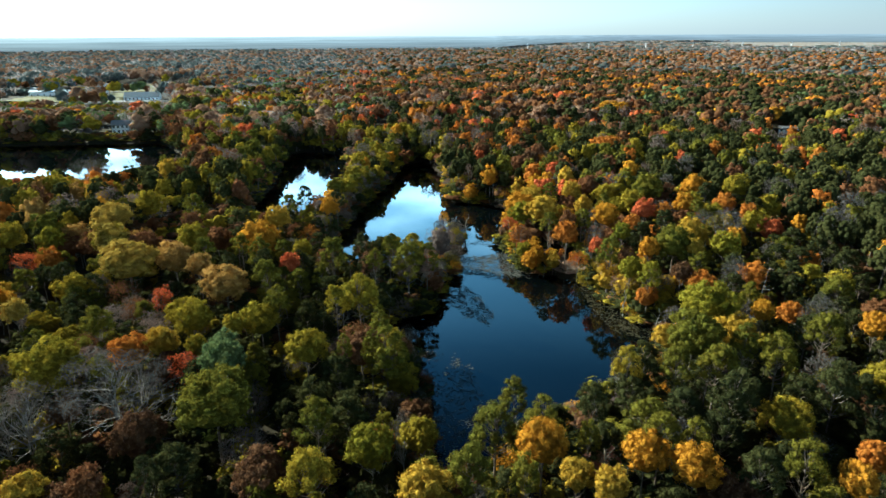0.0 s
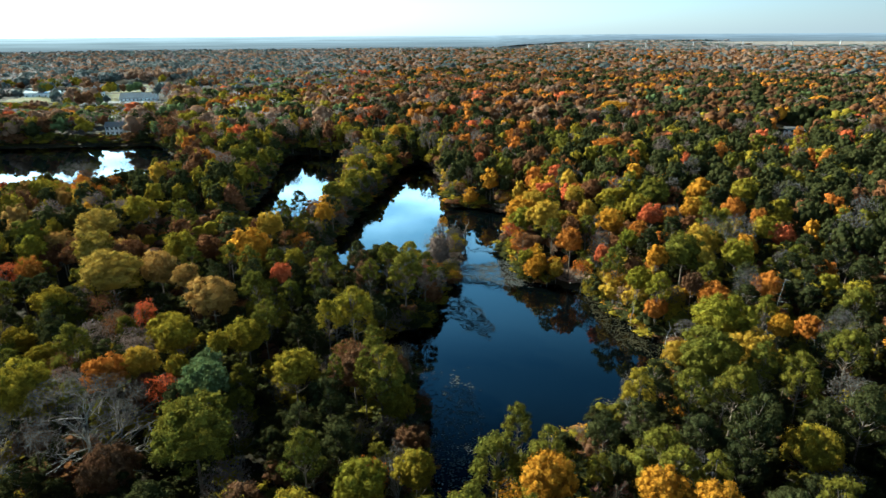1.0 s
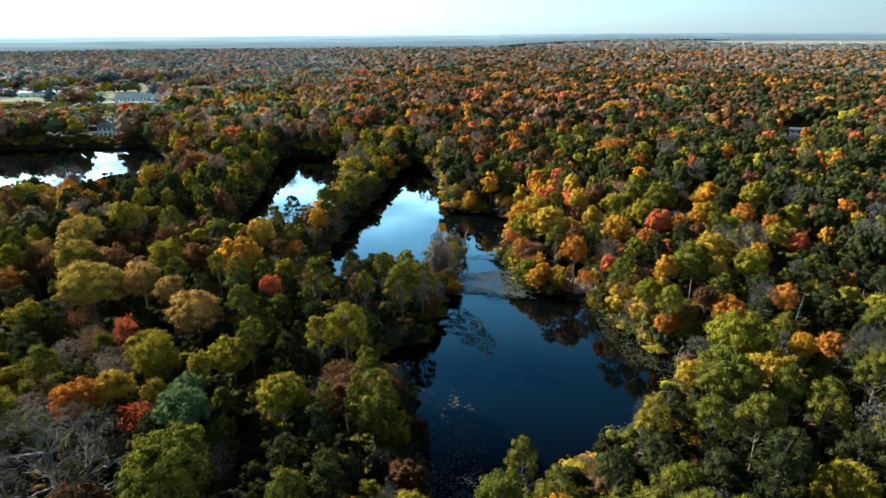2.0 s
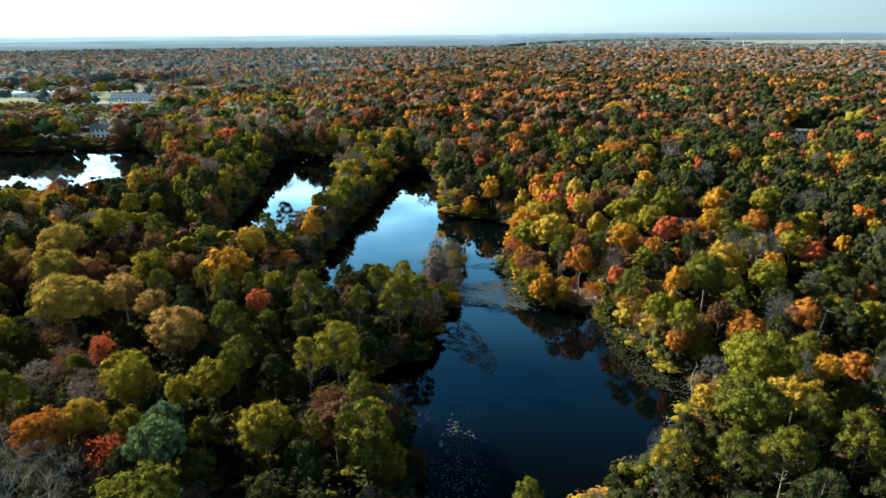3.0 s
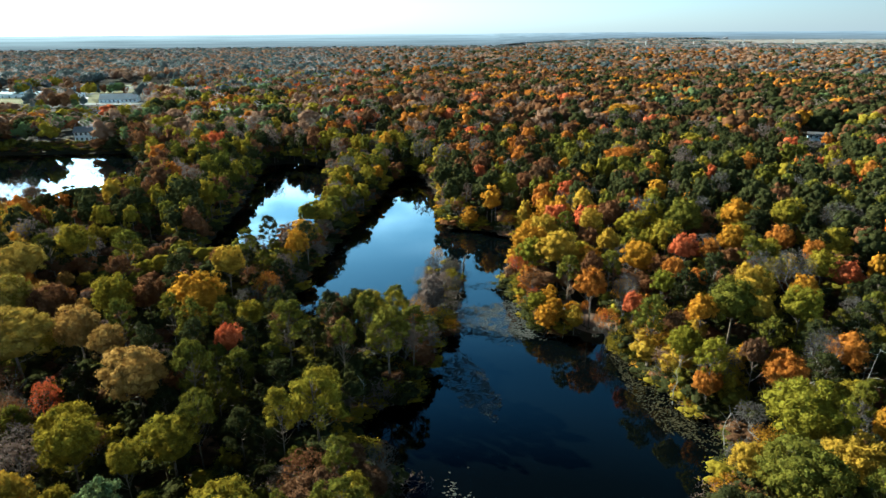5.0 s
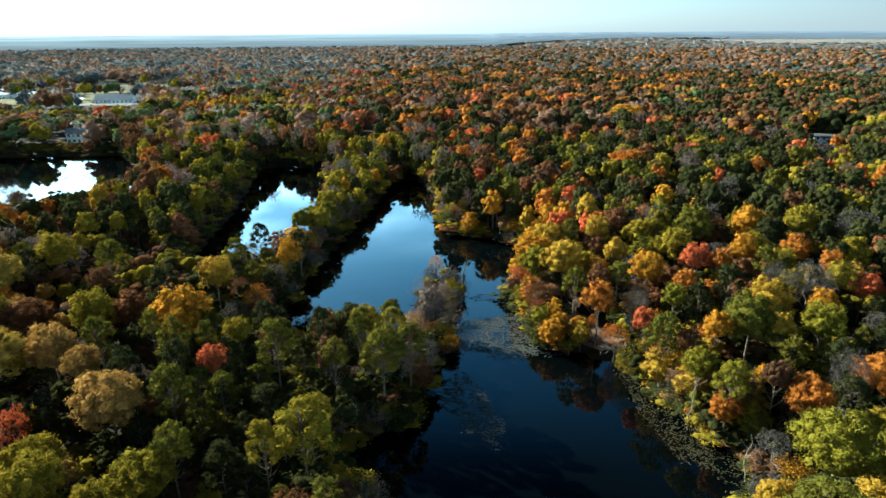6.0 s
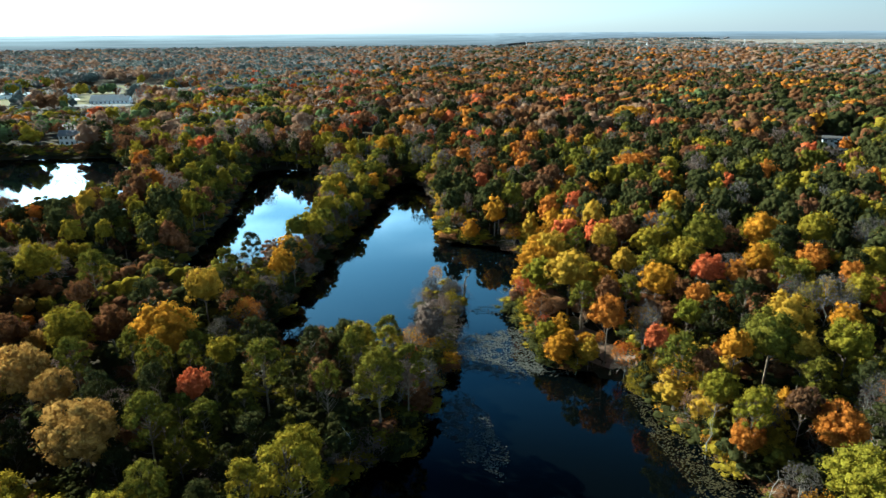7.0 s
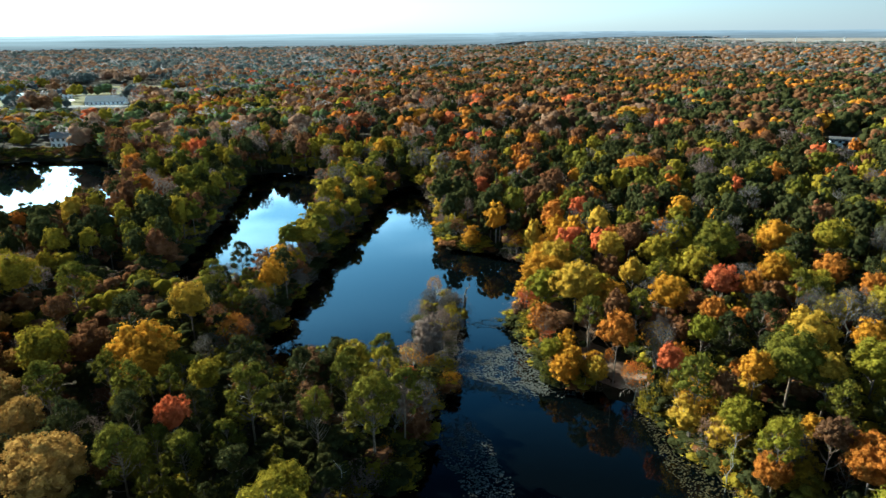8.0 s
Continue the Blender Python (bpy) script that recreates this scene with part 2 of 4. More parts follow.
def mesh_np(name, verts, faces, smooth=False):
    verts, faces = np.asarray(verts, np.float32), np.asarray(faces, np.int32)
    k = faces.shape[1]
    me = bpy.data.meshes.new(name)
    me.vertices.add(len(verts))
    me.vertices.foreach_set("co", verts.ravel())
    me.loops.add(faces.size)
    me.loops.foreach_set("vertex_index", faces.ravel())
    me.polygons.add(len(faces))
    me.polygons.foreach_set("loop_start", np.arange(0, faces.size, k, dtype=np.int32))
    if smooth:
        me.polygons.foreach_set("use_smooth", np.ones(len(faces), bool))
    me.update(calc_edges=True)
    return me


def put(name, me, mat, label="", category="", kind="", group=""):
    me.materials.append(mat)
    return tagged(new(name, me), label, category, group, kind)


def spread(start, stop, fine, far_low, far_high):
    """Grid lines: even between start and stop, ever wider out to the far ends."""
    v, lo, hi = list(np.arange(start, stop, fine)), [], []
    p, s = start, fine
    while p > far_low:
        s *= 1.18
        p -= s
        lo.append(p)
    p, s = v[-1], fine
    while p < far_high:
        s *= 1.18
        p += s
        hi.append(p)
    return np.array(lo[::-1] + v + hi)


gx, gy = spread(-335, 70, 2.4, -7000, 7000), spread(40, 345, 2.4, -1500, 7000)
GX, GY = np.meshgrid(gx, gy)
nx, ny = len(gx), len(gy)
ii, jj = np.meshgrid(np.arange(nx - 1), np.arange(ny - 1))
a = (jj * nx + ii).ravel()
ground_faces = np.stack([a, a + 1, a + nx + 1, a + nx], 1)
put("ground", mesh_np("ground", np.stack([GX.ravel(), GY.ravel(), height(GX, GY).ravel()], 1), ground_faces, True), GROUND,
    "brown forest floor of leaf litter under the trees", "ground", "structure")

for pond, label in (("main", "dark still pond water mirroring the sky"), ("inner", "bright still pond water between wooded banks"),
                    ("lake", "hazy lake water below the white house")):
    px, py = np.array(PONDS[pond]).T
    cx, cy = np.arange(px.min() - 8, px.max() + 8, 2.0), np.arange(py.min() - 8, py.max() + 8, 2.0)
    CX, CY = np.meshgrid(cx, cy)
    wet = shore_distance(CX + 1, CY + 1, PONDS[pond])[:-1, :-1] < 4.5
    jw, iw = np.nonzero(wet)
    k = jw * len(cx) + iw
    quads = np.stack([k, k + 1, k + len(cx) + 1, k + len(cx)], 1)
    used, quads = np.unique(quads, return_inverse=True)
    wv = np.stack([CX.ravel(), CY.ravel(), np.zeros(CX.size)], 1)[used]
    put("water", mesh_np("water", wv, quads.reshape(-1, 4), True), WATER, label, "water", "structure")


# ---- trees ----
rng = np.random.default_rng(7)


def unit(v):
    return v / np.maximum(np.linalg.norm(v, axis=-1, keepdims=True), 1e-9)


def sprays(r, centres, radii, per, size, flat=0.85, lift=0.15, jitter=0.55, slim=1.0):
    """Leaf sprays on the outside of clumps: small tilted blades. Returns corner points (n, 3, 3)."""
    n = len(centres)
    idx = np.repeat(np.arange(n), per)
    d = r.normal(size=(len(idx), 3))
    d[:, 2] = d[:, 2] * 0.9 + lift
    d = unit(d)
    rad = radii[idx][:, None] * r.uniform(0.72, 1.08, (len(idx), 1))
    pos = centres[idx] + d * rad * np.array([1, 1, flat])
    nor = unit(d + jitter * r.normal(size=d.shape))
    t = unit(np.cross(nor, unit(r.normal(size=d.shape))))
    b = np.cross(nor, t)
    s = size * r.uniform(0.6, 1.35, (len(idx), 1))
    w = s * slim * r.uniform(0.45, 0.85, (len(idx), 1))
    bend = nor * s * r.uniform(-0.25, 0.25, (len(idx), 1))
    return np.stack([pos - t * s, pos - b * w + t * s * r.uniform(0.2, 0.9, (len(idx), 1)) + bend, pos + b * w + t * s * r.uniform(0.3, 1.0, (len(idx), 1)) + bend], 1)


def ball(level):
    """Directions and faces of an even ball."""
    bm = bmesh.new()
    bmesh.ops.create_icosphere(bm, subdivisions=level, radius=1.0)
    v, f = np.array([p.co[:] for p in bm.verts]), np.array([[p.index for p in q.verts] for q in bm.faces])
    bm.free()
    return v, f


BALLS = {level: ball(level) for level in (1, 2)}


def puffs(r, centres, radii, level, middle, flat=0.85, rough=0.1):
    """Uneven balls of leaves that fill the clumps; what faces the inside of the crown is left out. Returns corner points (n, 3, 3)."""
    v, f = BALLS[level]
    k = radii[:, None] * np.clip(1 + rough * r.normal(size=(len(centres), len(v))), 0.65, 1.4)
    turn = r.uniform(0, 6.28, len(centres))
    ca, sa = np.cos(turn)[:, None], np.sin(turn)[:, None]
    way = np.stack([v[:, 0] * ca - v[:, 1] * sa, v[:, 0] * sa + v[:, 1] * ca, np.broadcast_to(v[:, 2], k.shape)], -1)
    corners = (centres[:, None] + way * k[..., None] * np.array([1, 1, flat]))[:, f]
    mid = corners.mean(2)
    keep = (unit(mid - centres[:, None]) * unit(mid - middle)).sum(-1) > 0.1
    return corners[keep]


def blades(corners):
    """Points and faces from corner points, with the corners of one lump joined."""
    pts, index = np.unique(np.round(corners.reshape(-1, 3), 4), axis=0, return_inverse=True)
    return pts, index.reshape(-1, 3)


def clumps_broad(r, R, H, n):
    """Clump centres set evenly over a domed crown of radius R with its top at H."""
    k = np.arange(n) + 0.5
    z = 1 - 1.42 * k / n
    a = k * 2.39996 + r.uniform(0, 6.28)
    q = np.sqrt(1 - z * z)
    d = unit(np.stack([np.cos(a) * q, np.sin(a) * q, z], 1) + r.normal(size=(n, 3)) * 0.11)
    lobes = 1 + 0.13 * np.sin(np.arctan2(d[:, 1], d[:, 0]) * r.integers(2, 5) + r.uniform(0, 6)) + 0.05 * np.sin(d[:, 2] * 7 + r.uniform(0, 6))
    h = R * r.uniform(0.95, 1.15)
    c = d * np.array([R, R, h]) * (0.79 * lobes * r.uniform(0.86, 1.08, n))[:, None] + np.array([0, 0, H - h])
    return c, R * 1.62 / math.sqrt(n) * r.uniform(0.72, 1.3, n)


def clumps_pine(r, R, H, n):
    """Clumps of a pine: a loose, flat-layered head on a long trunk."""
    f = np.sort(r.uniform(0, 1, n))
    ang = np.arange(n) * 2.4 + r.uniform(-0.5, 0.5, n)
    reach = R * 0.86 * np.sqrt(1 - f ** 2) * r.uniform(0.7, 1.05, n)
    c = np.stack([np.cos(ang) * reach, np.sin(ang) * reach, H * (0.54 + 0.41 * f) + r.uniform(-0.6, 0.4, n)], 1)
    rad = R * r.uniform(0.2, 0.34, n)
    return c, rad


def tube(points, radii, sides=5):
    """A tapered, open tube along points."""
    v, f = [], []
    for k, (p, q) in enumerate(zip(points, radii)):
        ahead = unit(np.asarray(points[min(k + 1, len(points) - 1)]) - np.asarray(points[max(k - 1, 0)]))
        side = unit(np.cross(ahead, [0.31, 0.95, 0.12]))
        other = np.cross(ahead, side)
        for s in range(sides):
            a = 2 * math.pi * s / sides
            v.append(np.asarray(p) + q * (math.cos(a) * side + math.sin(a) * other))
    for k in range(len(points) - 1):
        for s in range(sides):
            t = (s + 1) % sides
            f.append((k * sides + s, k * sides + t, (k + 1) * sides + t, (k + 1) * sides + s))
    return np.array(v), np.array(f)


def joined(pieces):
    vs, fs, n = [], [], 0
    for v, f in pieces:
        vs.append(v)
        fs.append(f + n)
        n += len(v)
    return np.concatenate(vs), np.concatenate(fs)


def trunk_with_limbs(r, H, girth, tips, bend=0.4):
    """A tapered trunk and a limb to each clump."""
    lean = r.normal(size=2) * bend
    pts = [np.array([lean[0] * t * t, lean[1] * t * t, H * 0.93 * t - 0.3]) for t in (0, 0.06, 0.3, 0.55, 0.8, 1.0)]
    pieces = [tube(pts, [girth * 1.35, girth, girth * 0.85, girth * 0.65, girth * 0.4, girth * 0.12], 6)]
    for tip in tips:
        t0 = np.clip((tip[2] - 0.35 * np.hypot(tip[0], tip[1]) - 0.8) / H, 0.18, 0.85)
        start = np.array([lean[0] * t0 * t0, lean[1] * t0 * t0, H * 0.93 * t0])
        mid = (start + tip) / 2 + np.array([0, 0, -0.25])
        pieces.append(tube([start, mid, tip], [girth * 0.36, girth * 0.22, girth * 0.08], 4))
    return joined(pieces)


def branching(r, H, spread_out=0.6, girth=0.2, depth=4, kids=4):
    """A leafless tree: forking tapered limbs down to twigs."""
    pieces = []

    def grow(p, d, length, g, level):
        q = p + d * length * 0.5 + r.normal(size=3) * length * 0.05
        e = p + d * length
        pieces.append(tube([p, q, e], [g, g * 0.8, g * 0.55], 5 if level == 0 else 3))
        if level == depth:
            return
        for k in range(kids if level else kids + 2):
            nd = unit(d + r.normal(size=3) * spread_out + np.array([0, 0, 0.16]))
            where = p + d * length * r.uniform(0.45 if level else 0.5, 1.0)
            grow(where, nd, length * r.uniform(0.5, 0.72), g * 0.56, level + 1)

    grow(np.array([0, 0, -0.2]), unit(np.array([0.03, 0.02, 1.0])), H * 0.42, girth, 0)
    return joined(pieces)


def crown_meshes(name, r, kind, n_clumps, per, size, level):
    """The crown and the trunk of one tree shape: 14 m high, 4 m in radius."""
    R, H = 4.0, 14.0
    if kind == "pine":
        R = 3.4
        c, rad = clumps_pine(r, R, H, n_clumps)
        middle, flat = np.array([0, 0, H * 0.66]), 0.78
    else:
        c, rad = clumps_broad(r, R, H, n_clumps)
        middle, flat = np.array([0, 0, H - R * 1.05]), 0.9
        if kind == "full":
            c[:, 2] = H - (H - c[:, 2]) * 1.6
            middle[2] = H - R * 1.6
    pieces = [sprays(r, c, rad, per, size, flat, 0.3, 0.5), puffs(r, c, rad * 0.7, level, middle, flat, 0.2)]
    if kind != "pine":
        pieces.append(puffs(r, middle[None], np.array([R * 0.66]), 2, middle - [0, 0, 3], 1.5 if kind == "full" else 1.0, 0.06))
    me = mesh_np(name + "_crown", *blades(np.concatenate(pieces)), True)
    trunk = mesh_np(name + "_trunk", *trunk_with_limbs(r, H, 0.2, c[:: 3 if kind != "pine" else 1]), True)
    return me, trunk


SHAPES = {}
for kind in ("pine", "broad", "full"):
    for near in (True, False):
        made = []
        for v in range(6):
            r = np.random.default_rng(100 + v + (10 if near else 0) + (50 if kind == "pine" else 0) + (30 if kind == "full" else 0))
            if kind == "pine":
                args = (30, 125, 0.15, 1) if near else (24, 70, 0.21, 1)
            else:
                args = (60, 78, 0.15, 1) if near else (42, 46, 0.21, 1)
            made.append(crown_meshes(kind, r, kind, *args))
        SHAPES[kind, near] = made
# thin crowns with the branches showing through
SHAPES["thin", True] = SHAPES["thin", False] = [
    (mesh_np("thin_crown", *blades(sprays(np.random.default_rng(300 + v), *clumps_broad(np.random.default_rng(310 + v), 3.6, 12.5, 34), 46, 0.17, 0.85, 0.2, 0.9))),
     mesh_np("thin_trunk", *branching(np.random.default_rng(320 + v), 13, 0.55, 0.17, 3, 4), True)) for v in range(3)]
SHAPES["bare", True] = SHAPES["bare", False] = [
    (mesh_np("twigs", *blades(sprays(np.random.default_rng(370 + v), *clumps_broad(np.random.default_rng(380 + v), 4.2, 13.5, 40), 40, 0.6, 0.9, 0.3, 1.2, 0.055))),
     mesh_np("bare_tree", *branching(np.random.default_rng(330 + v), 14, 0.6, 0.2, 3, 5), True)) for v in range(3)]
SHAPES["shrub", True] = SHAPES["shrub", False] = [
    (mesh_np("shrub_crown", *blades(sprays(np.random.default_rng(340 + v), *clumps_broad(np.random.default_rng(350 + v), 2.2, 4.4, 16), 70, 0.16, 0.9, 0.1, 0.8))),
     mesh_np("shrub_stems", *branching(np.random.default_rng(360 + v), 4.2, 0.7, 0.07, 3, 4), True)) for v in range(3)]
for pairs in SHAPES.values():
    for crown, trunk in pairs:
        for me in (crown, trunk):
            if me and not me.materials:
                me.materials.append(BARK)

WORDS = {"dark": "dark green", "green": "green", "olive": "olive green", "lime": "bright lime-green", "yellow": "yellow",
         "gold": "golden", "orange": "orange", "rust": "rust-brown", "red": "red", "mauve": "faded mauve-brown", "grey": "grey", "sage": "grey-green", "umber": "dark brown", "ash": "haze-paled grey", "blue": "haze-blued green", "straw": "straw-yellow", "tan": "tan-gold", "dusty": "muted orange-brown"}


def plant(x, y, kind, colour, tall=14.0, wide=1.0, near=True, variant=None, bark=None):
    """One tree with a trunk and a crown, standing on the ground."""
    r = rng.integers(0, 1000)
    pairs = SHAPES[kind, near]
    crown_me, trunk_me = pairs[(r if variant is None else variant) % len(pairs)]
    name = {"pine": "pine_tree", "bare": "bare_tree", "shrub": "shrub"}.get(kind) or ("maple_tree" if colour in ("red", "orange", "mauve", "rust") else "oak_tree")
    label = {"pine": f"{WORDS[colour]} pine with clumped crown on a bare trunk",
             "broad": f"{WORDS[colour]} autumn tree with a full rounded crown",
             "full": f"{WORDS[colour]} tree leafy down to the ground by the water",
             "thin": f"half-bare autumn tree with sparse {WORDS[colour]} leaves",
             "bare": "leafless grey tree with forking branches and fine twigs",
             "shrub": f"low {WORDS[colour]} shrub with many stems"}[kind]
    root = tagged(new(name, None), label, "shrub" if kind == "shrub" else "tree", "shrubs of the banks" if kind == "shrub" else "trees of the woods")
    root.empty_display_size = 0.5
    k = tall / (4.4 if kind == "shrub" else 14.0)
    root.matrix_basis = Matrix.LocRotScale((x, y, float(height(x, y)) - 0.1), Euler((0, 0, rng.uniform(0, 6.28))), (k * wide, k * wide, k))
    for part_name, me, mat in (("trunk", trunk_me, bark or (PALE_BARK if kind in ("bare", "thin", "shrub") else BARK)), ("crown", crown_me, LEAF["grey" if kind == "bare" else colour])):
        if me:
            ob = new(part_name, me)
            ob.parent = root
            if part_name == "crown" and kind in ("pine", "broad") and wide < 1:
                # a narrow crown is less deep too, with its top where the tree ends
                deep = 0.25 + 0.75 * wide
                ob.matrix_basis = Matrix.LocRotScale((0, 0, 14.0 * (1 - deep)), None, (1, 1, deep))
            ob.material_slots[0].link = "OBJECT"
            ob.material_slots[0].material = mat
    return root


def pick(table, x=None, y=None, stray=0.12):
    """A kind and a colour by weight, from 'kind colour weight' words; at a place, alike trees gather in groups."""
    words = table.split()
    w = np.cumsum([float(v) for v in words[2::3]])
    u = rng.uniform()
    if x is not None:
        v = noise.noise((x / 38, y / 38, 3.7)) + 0.45 * noise.noise((x / 13, y / 13, 9.1))
        u = (0.5 + 1.1 * v + rng.normal() * stray) % 1.0
    k = int(np.searchsorted(w, u * w[-1]))
    return words[3 * k], words[3 * k + 1]


def stand(x, y, d):
    """What grows at a place, d metres from the water."""
    far = math.hypot(x, y)
    if far > 420:
        x += rng.normal() * 0.09 * far
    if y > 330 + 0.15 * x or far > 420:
        # far off, the leaf colours grow paler and bluer in place of haze
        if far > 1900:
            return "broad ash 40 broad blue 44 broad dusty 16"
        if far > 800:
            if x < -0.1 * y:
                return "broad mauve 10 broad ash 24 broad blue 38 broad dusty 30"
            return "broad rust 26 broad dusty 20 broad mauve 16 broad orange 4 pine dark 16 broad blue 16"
        if x < -60 - 0.1 * (y - 340):
            if far < 560:
                return "broad rust 15 broad dusty 15 broad olive 14 pine dark 10 broad mauve 16 broad orange 4 broad sage 16 broad ash 8 broad red 2"
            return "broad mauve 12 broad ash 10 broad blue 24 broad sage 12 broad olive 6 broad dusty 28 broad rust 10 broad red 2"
        if x > 120:
            return "pine dark 46 broad umber 12 broad rust 22 broad mauve 12 broad orange 7 broad gold 2 broad sage 3"
        return "pine dark 30 broad umber 6 broad rust 26 broad orange 11 broad gold 3 broad red 3 broad mauve 20 broad dusty 8"
    if x < 0 and y > 130 and not (-45 < x and y < 320):
        if d < 14 and -95 < x < -60:
            return "pine dark 40 pine green 25 broad olive 15 broad rust 8 thin mauve 8"
        if y < 230:
            return "broad olive 18 broad tan 12 broad rust 16 pine green 9 pine dark 18 broad yellow 5 thin mauve 13 broad orange 6 broad gold 3 thin red 1"
        return "broad rust 26 broad olive 12 broad tan 10 pine green 8 pine dark 18 thin mauve 14 broad orange 8 broad red 4"
    if y < 84 and 2 < x < 75:
        return "pine green 18 pine dark 54 broad olive 6 broad umber 6 thin rust 8 thin grey 6"
    if y < 84 and -75 < x < 75:
        return "pine dark 40 pine green 16 thin mauve 10 bare grey 8 thin rust 8 broad umber 8 broad olive 6"
    if y < 150 and -62 < x < 0 and not (-26 < x and 94 < y < 116):
        return "pine dark 40 pine green 22 thin mauve 12 broad olive 8 thin rust 8 broad umber 6 bare grey 4"
    if -45 < x < 0 and y > 140:
        return "pine green 22 broad olive 18 thin mauve 20 broad gold 8 thin rust 10 pine dark 14 bare grey 6"
    if -26 < x < 0 and 94 < y < 116:
        return "pine dark 60 pine green 16 thin mauve 10 thin rust 8 bare grey 6"
    if -28 < x < 0:
        return "pine green 40 pine dark 26 broad olive 12 thin mauve 8 bare grey 5 thin rust 5"
    if x < 0:
        return "pine green 32 broad olive 14 pine dark 18 broad olive 8 thin mauve 11 bare grey 5 broad yellow 5 thin rust 6 broad orange 2 thin red 3"
    if d < 13 and 95 < y < 200:
        return "broad gold 16 thin gold 12 broad orange 5 bare grey 6 broad red 3 broad yellow 28 broad lime 12 broad olive 8 thin red 5 thin rust 6"
    if (y < 95 and x > 48) or (y < 120 and x > 64):
        return "pine dark 50 pine green 26 thin mauve 8 broad olive 6 bare grey 5 broad rust 5"
    if y < 95:
        return "broad lime 14 pine green 36 broad yellow 9 broad olive 12 thin rust 8 thin grey 7 pine dark 14"
    if y < 215 and x > 75:
        return "pine dark 62 pine green 10 broad gold 4 broad orange 4 broad rust 8 thin grey 8 broad olive 6 broad red 1"
    if y < 215:
        return "broad lime 2 pine green 18 broad olive 10 broad gold 6 broad orange 5 broad rust 10 thin grey 9 broad red 1 pine dark 48 thin red 3 broad yellow 2"
    if x > 45 and y < 300:
        return "pine dark 62 pine green 14 broad orange 3 broad rust 7 thin mauve 8 broad olive 7 broad red 2"
    return "broad rust 18 broad orange 8 pine dark 50 pine green 5 broad umber 6 broad gold 2 broad red 3 broad olive 6 thin mauve 12"


# trees that stand out: x, y, kind, colour, height, width
MIDDLE_WEST_TREES = [
    (-65.5, 115.4, "broad", "straw", 16.1, 1.35), (-53.7, 103.7, "thin", "red", 12, 0.7), (-42.3, 90.5, "broad", "olive", 13.7, 0.85),
    (-42.5, 106.3, "broad", "tan", 14, 1.24), (-44.4, 114, "pine", "dark", 14, 0.64), (-50.9, 114.8, "broad", "tan", 13.3, 0.74),
    (-55.3, 85.2, "pine", "green", 14.7, 0.88), (-74.3, 93.3, "broad", "straw", 13, 0.59)]
NORTH_WEST_TREES = [
    (-57.9, 119.7, "broad", "tan", 14.4, 1.01), (-43.3, 131.1, "broad", "gold", 15.2, 1.17), (-52.5, 122.4, "pine", "green", 14.3, 0.76),
    (-44, 149.8, "broad", "yellow", 13.9, 0.89), (-50.4, 142, "pine", "dark", 15.2, 0.99), (-86.2, 148.1, "broad", "straw", 15.3, 1.2),
    (-78.9, 133, "broad", "straw", 14.4, 1.01), (-65.2, 146.7, "broad", "rust", 13, 0.62), (-59.2, 133, "broad", "olive", 14.1, 0.93),
    (-42.7, 133.8, "broad", "olive", 13.1, 0.69), (-41.4, 128.3, "broad", "gold", 13.3, 0.75), (-40.1, 121.1, "pine", "green", 14.4, 0.8),
    (-45.3, 125, "pine", "green", 14, 0.55)]
MIDDLE_PENINSULA_TREES = [
    (-34.7, 87.8, "broad", "olive", 12.6, 0.53), (-35.1, 107.8, "pine", "green", 14.6, 0.84), (-30, 96.1, "pine", "green", 14, 0.69),
    (-15.7, 99.4, "pine", "olive", 15.3, 1.03), (-19.5, 96.1, "pine", "olive", 14, 0.65), (-37.6, 115.4, "pine", "dark", 14, 0.61),
    (-32.3, 115.3, "broad", "red", 13, 0.56), (-10.9, 87.7, "pine", "green", 14, 0.55), (-16, 104, "broad", "olive", 13.2, 0.71),
    (-15, 117, "pine", "green", 14, 0.57)]
NORTH_PENINSULA_TREES = [
    (-18.7, 125.5, "pine", "dark", 14, 0.69), (-12.6, 124.3, "pine", "green", 14, 0.66), (-8.2, 118.8, "pine", "green", 15, 0.96),
    (-4.4, 122.5, "pine", "green", 14.3, 0.76), (-31.6, 124.1, "broad", "olive", 13, 0.59), (-24.3, 120, "pine", "green", 14.8, 0.91),
    (-35.4, 145.9, "thin", "orange", 12.3, 0.83), (-35.5, 122.1, "pine", "green", 13.5, 0.53), (-12.2, 127.2, "pine", "green", 13.5, 0.51),
    (-7.4, 126.7, "pine", "olive", 14.1, 0.7), (-4.9, 136.6, "thin", "red", 6, 1.05)]
FAR_WEST_TREES = [
    (-82.9, 161.6, "broad", "olive", 14.7, 1.07), (-68.6, 157, "pine", "green", 15.1, 0.98), (-43.8, 161.6, "pine", "green", 14, 0.68)]
SOUTH_WEST_TREES = [
    (-44.2, 82.1, "broad", "yellow", 13.2, 0.71), (-38.2, 81, "broad", "olive", 12.4, 0.49), (-55.4, 73, "broad", "olive", 15.8, 1.02),
    (-47.6, 71.8, "pine", "green", 14, 0.59), (-44.1, 67.5, "bare", "grey", 17, 1.42), (-53.6, 63.4, "bare", "grey", 15, 1.06),
    (-38.1, 50.8, "broad", "rust", 13, 0.55), (-43.9, 49.5, "broad", "yellow", 13.1, 0.68), (-47.4, 79.2, "broad", "orange", 13.4, 0.77),
    (-38.9, 77.6, "thin", "red", 12.4, 0.85)]
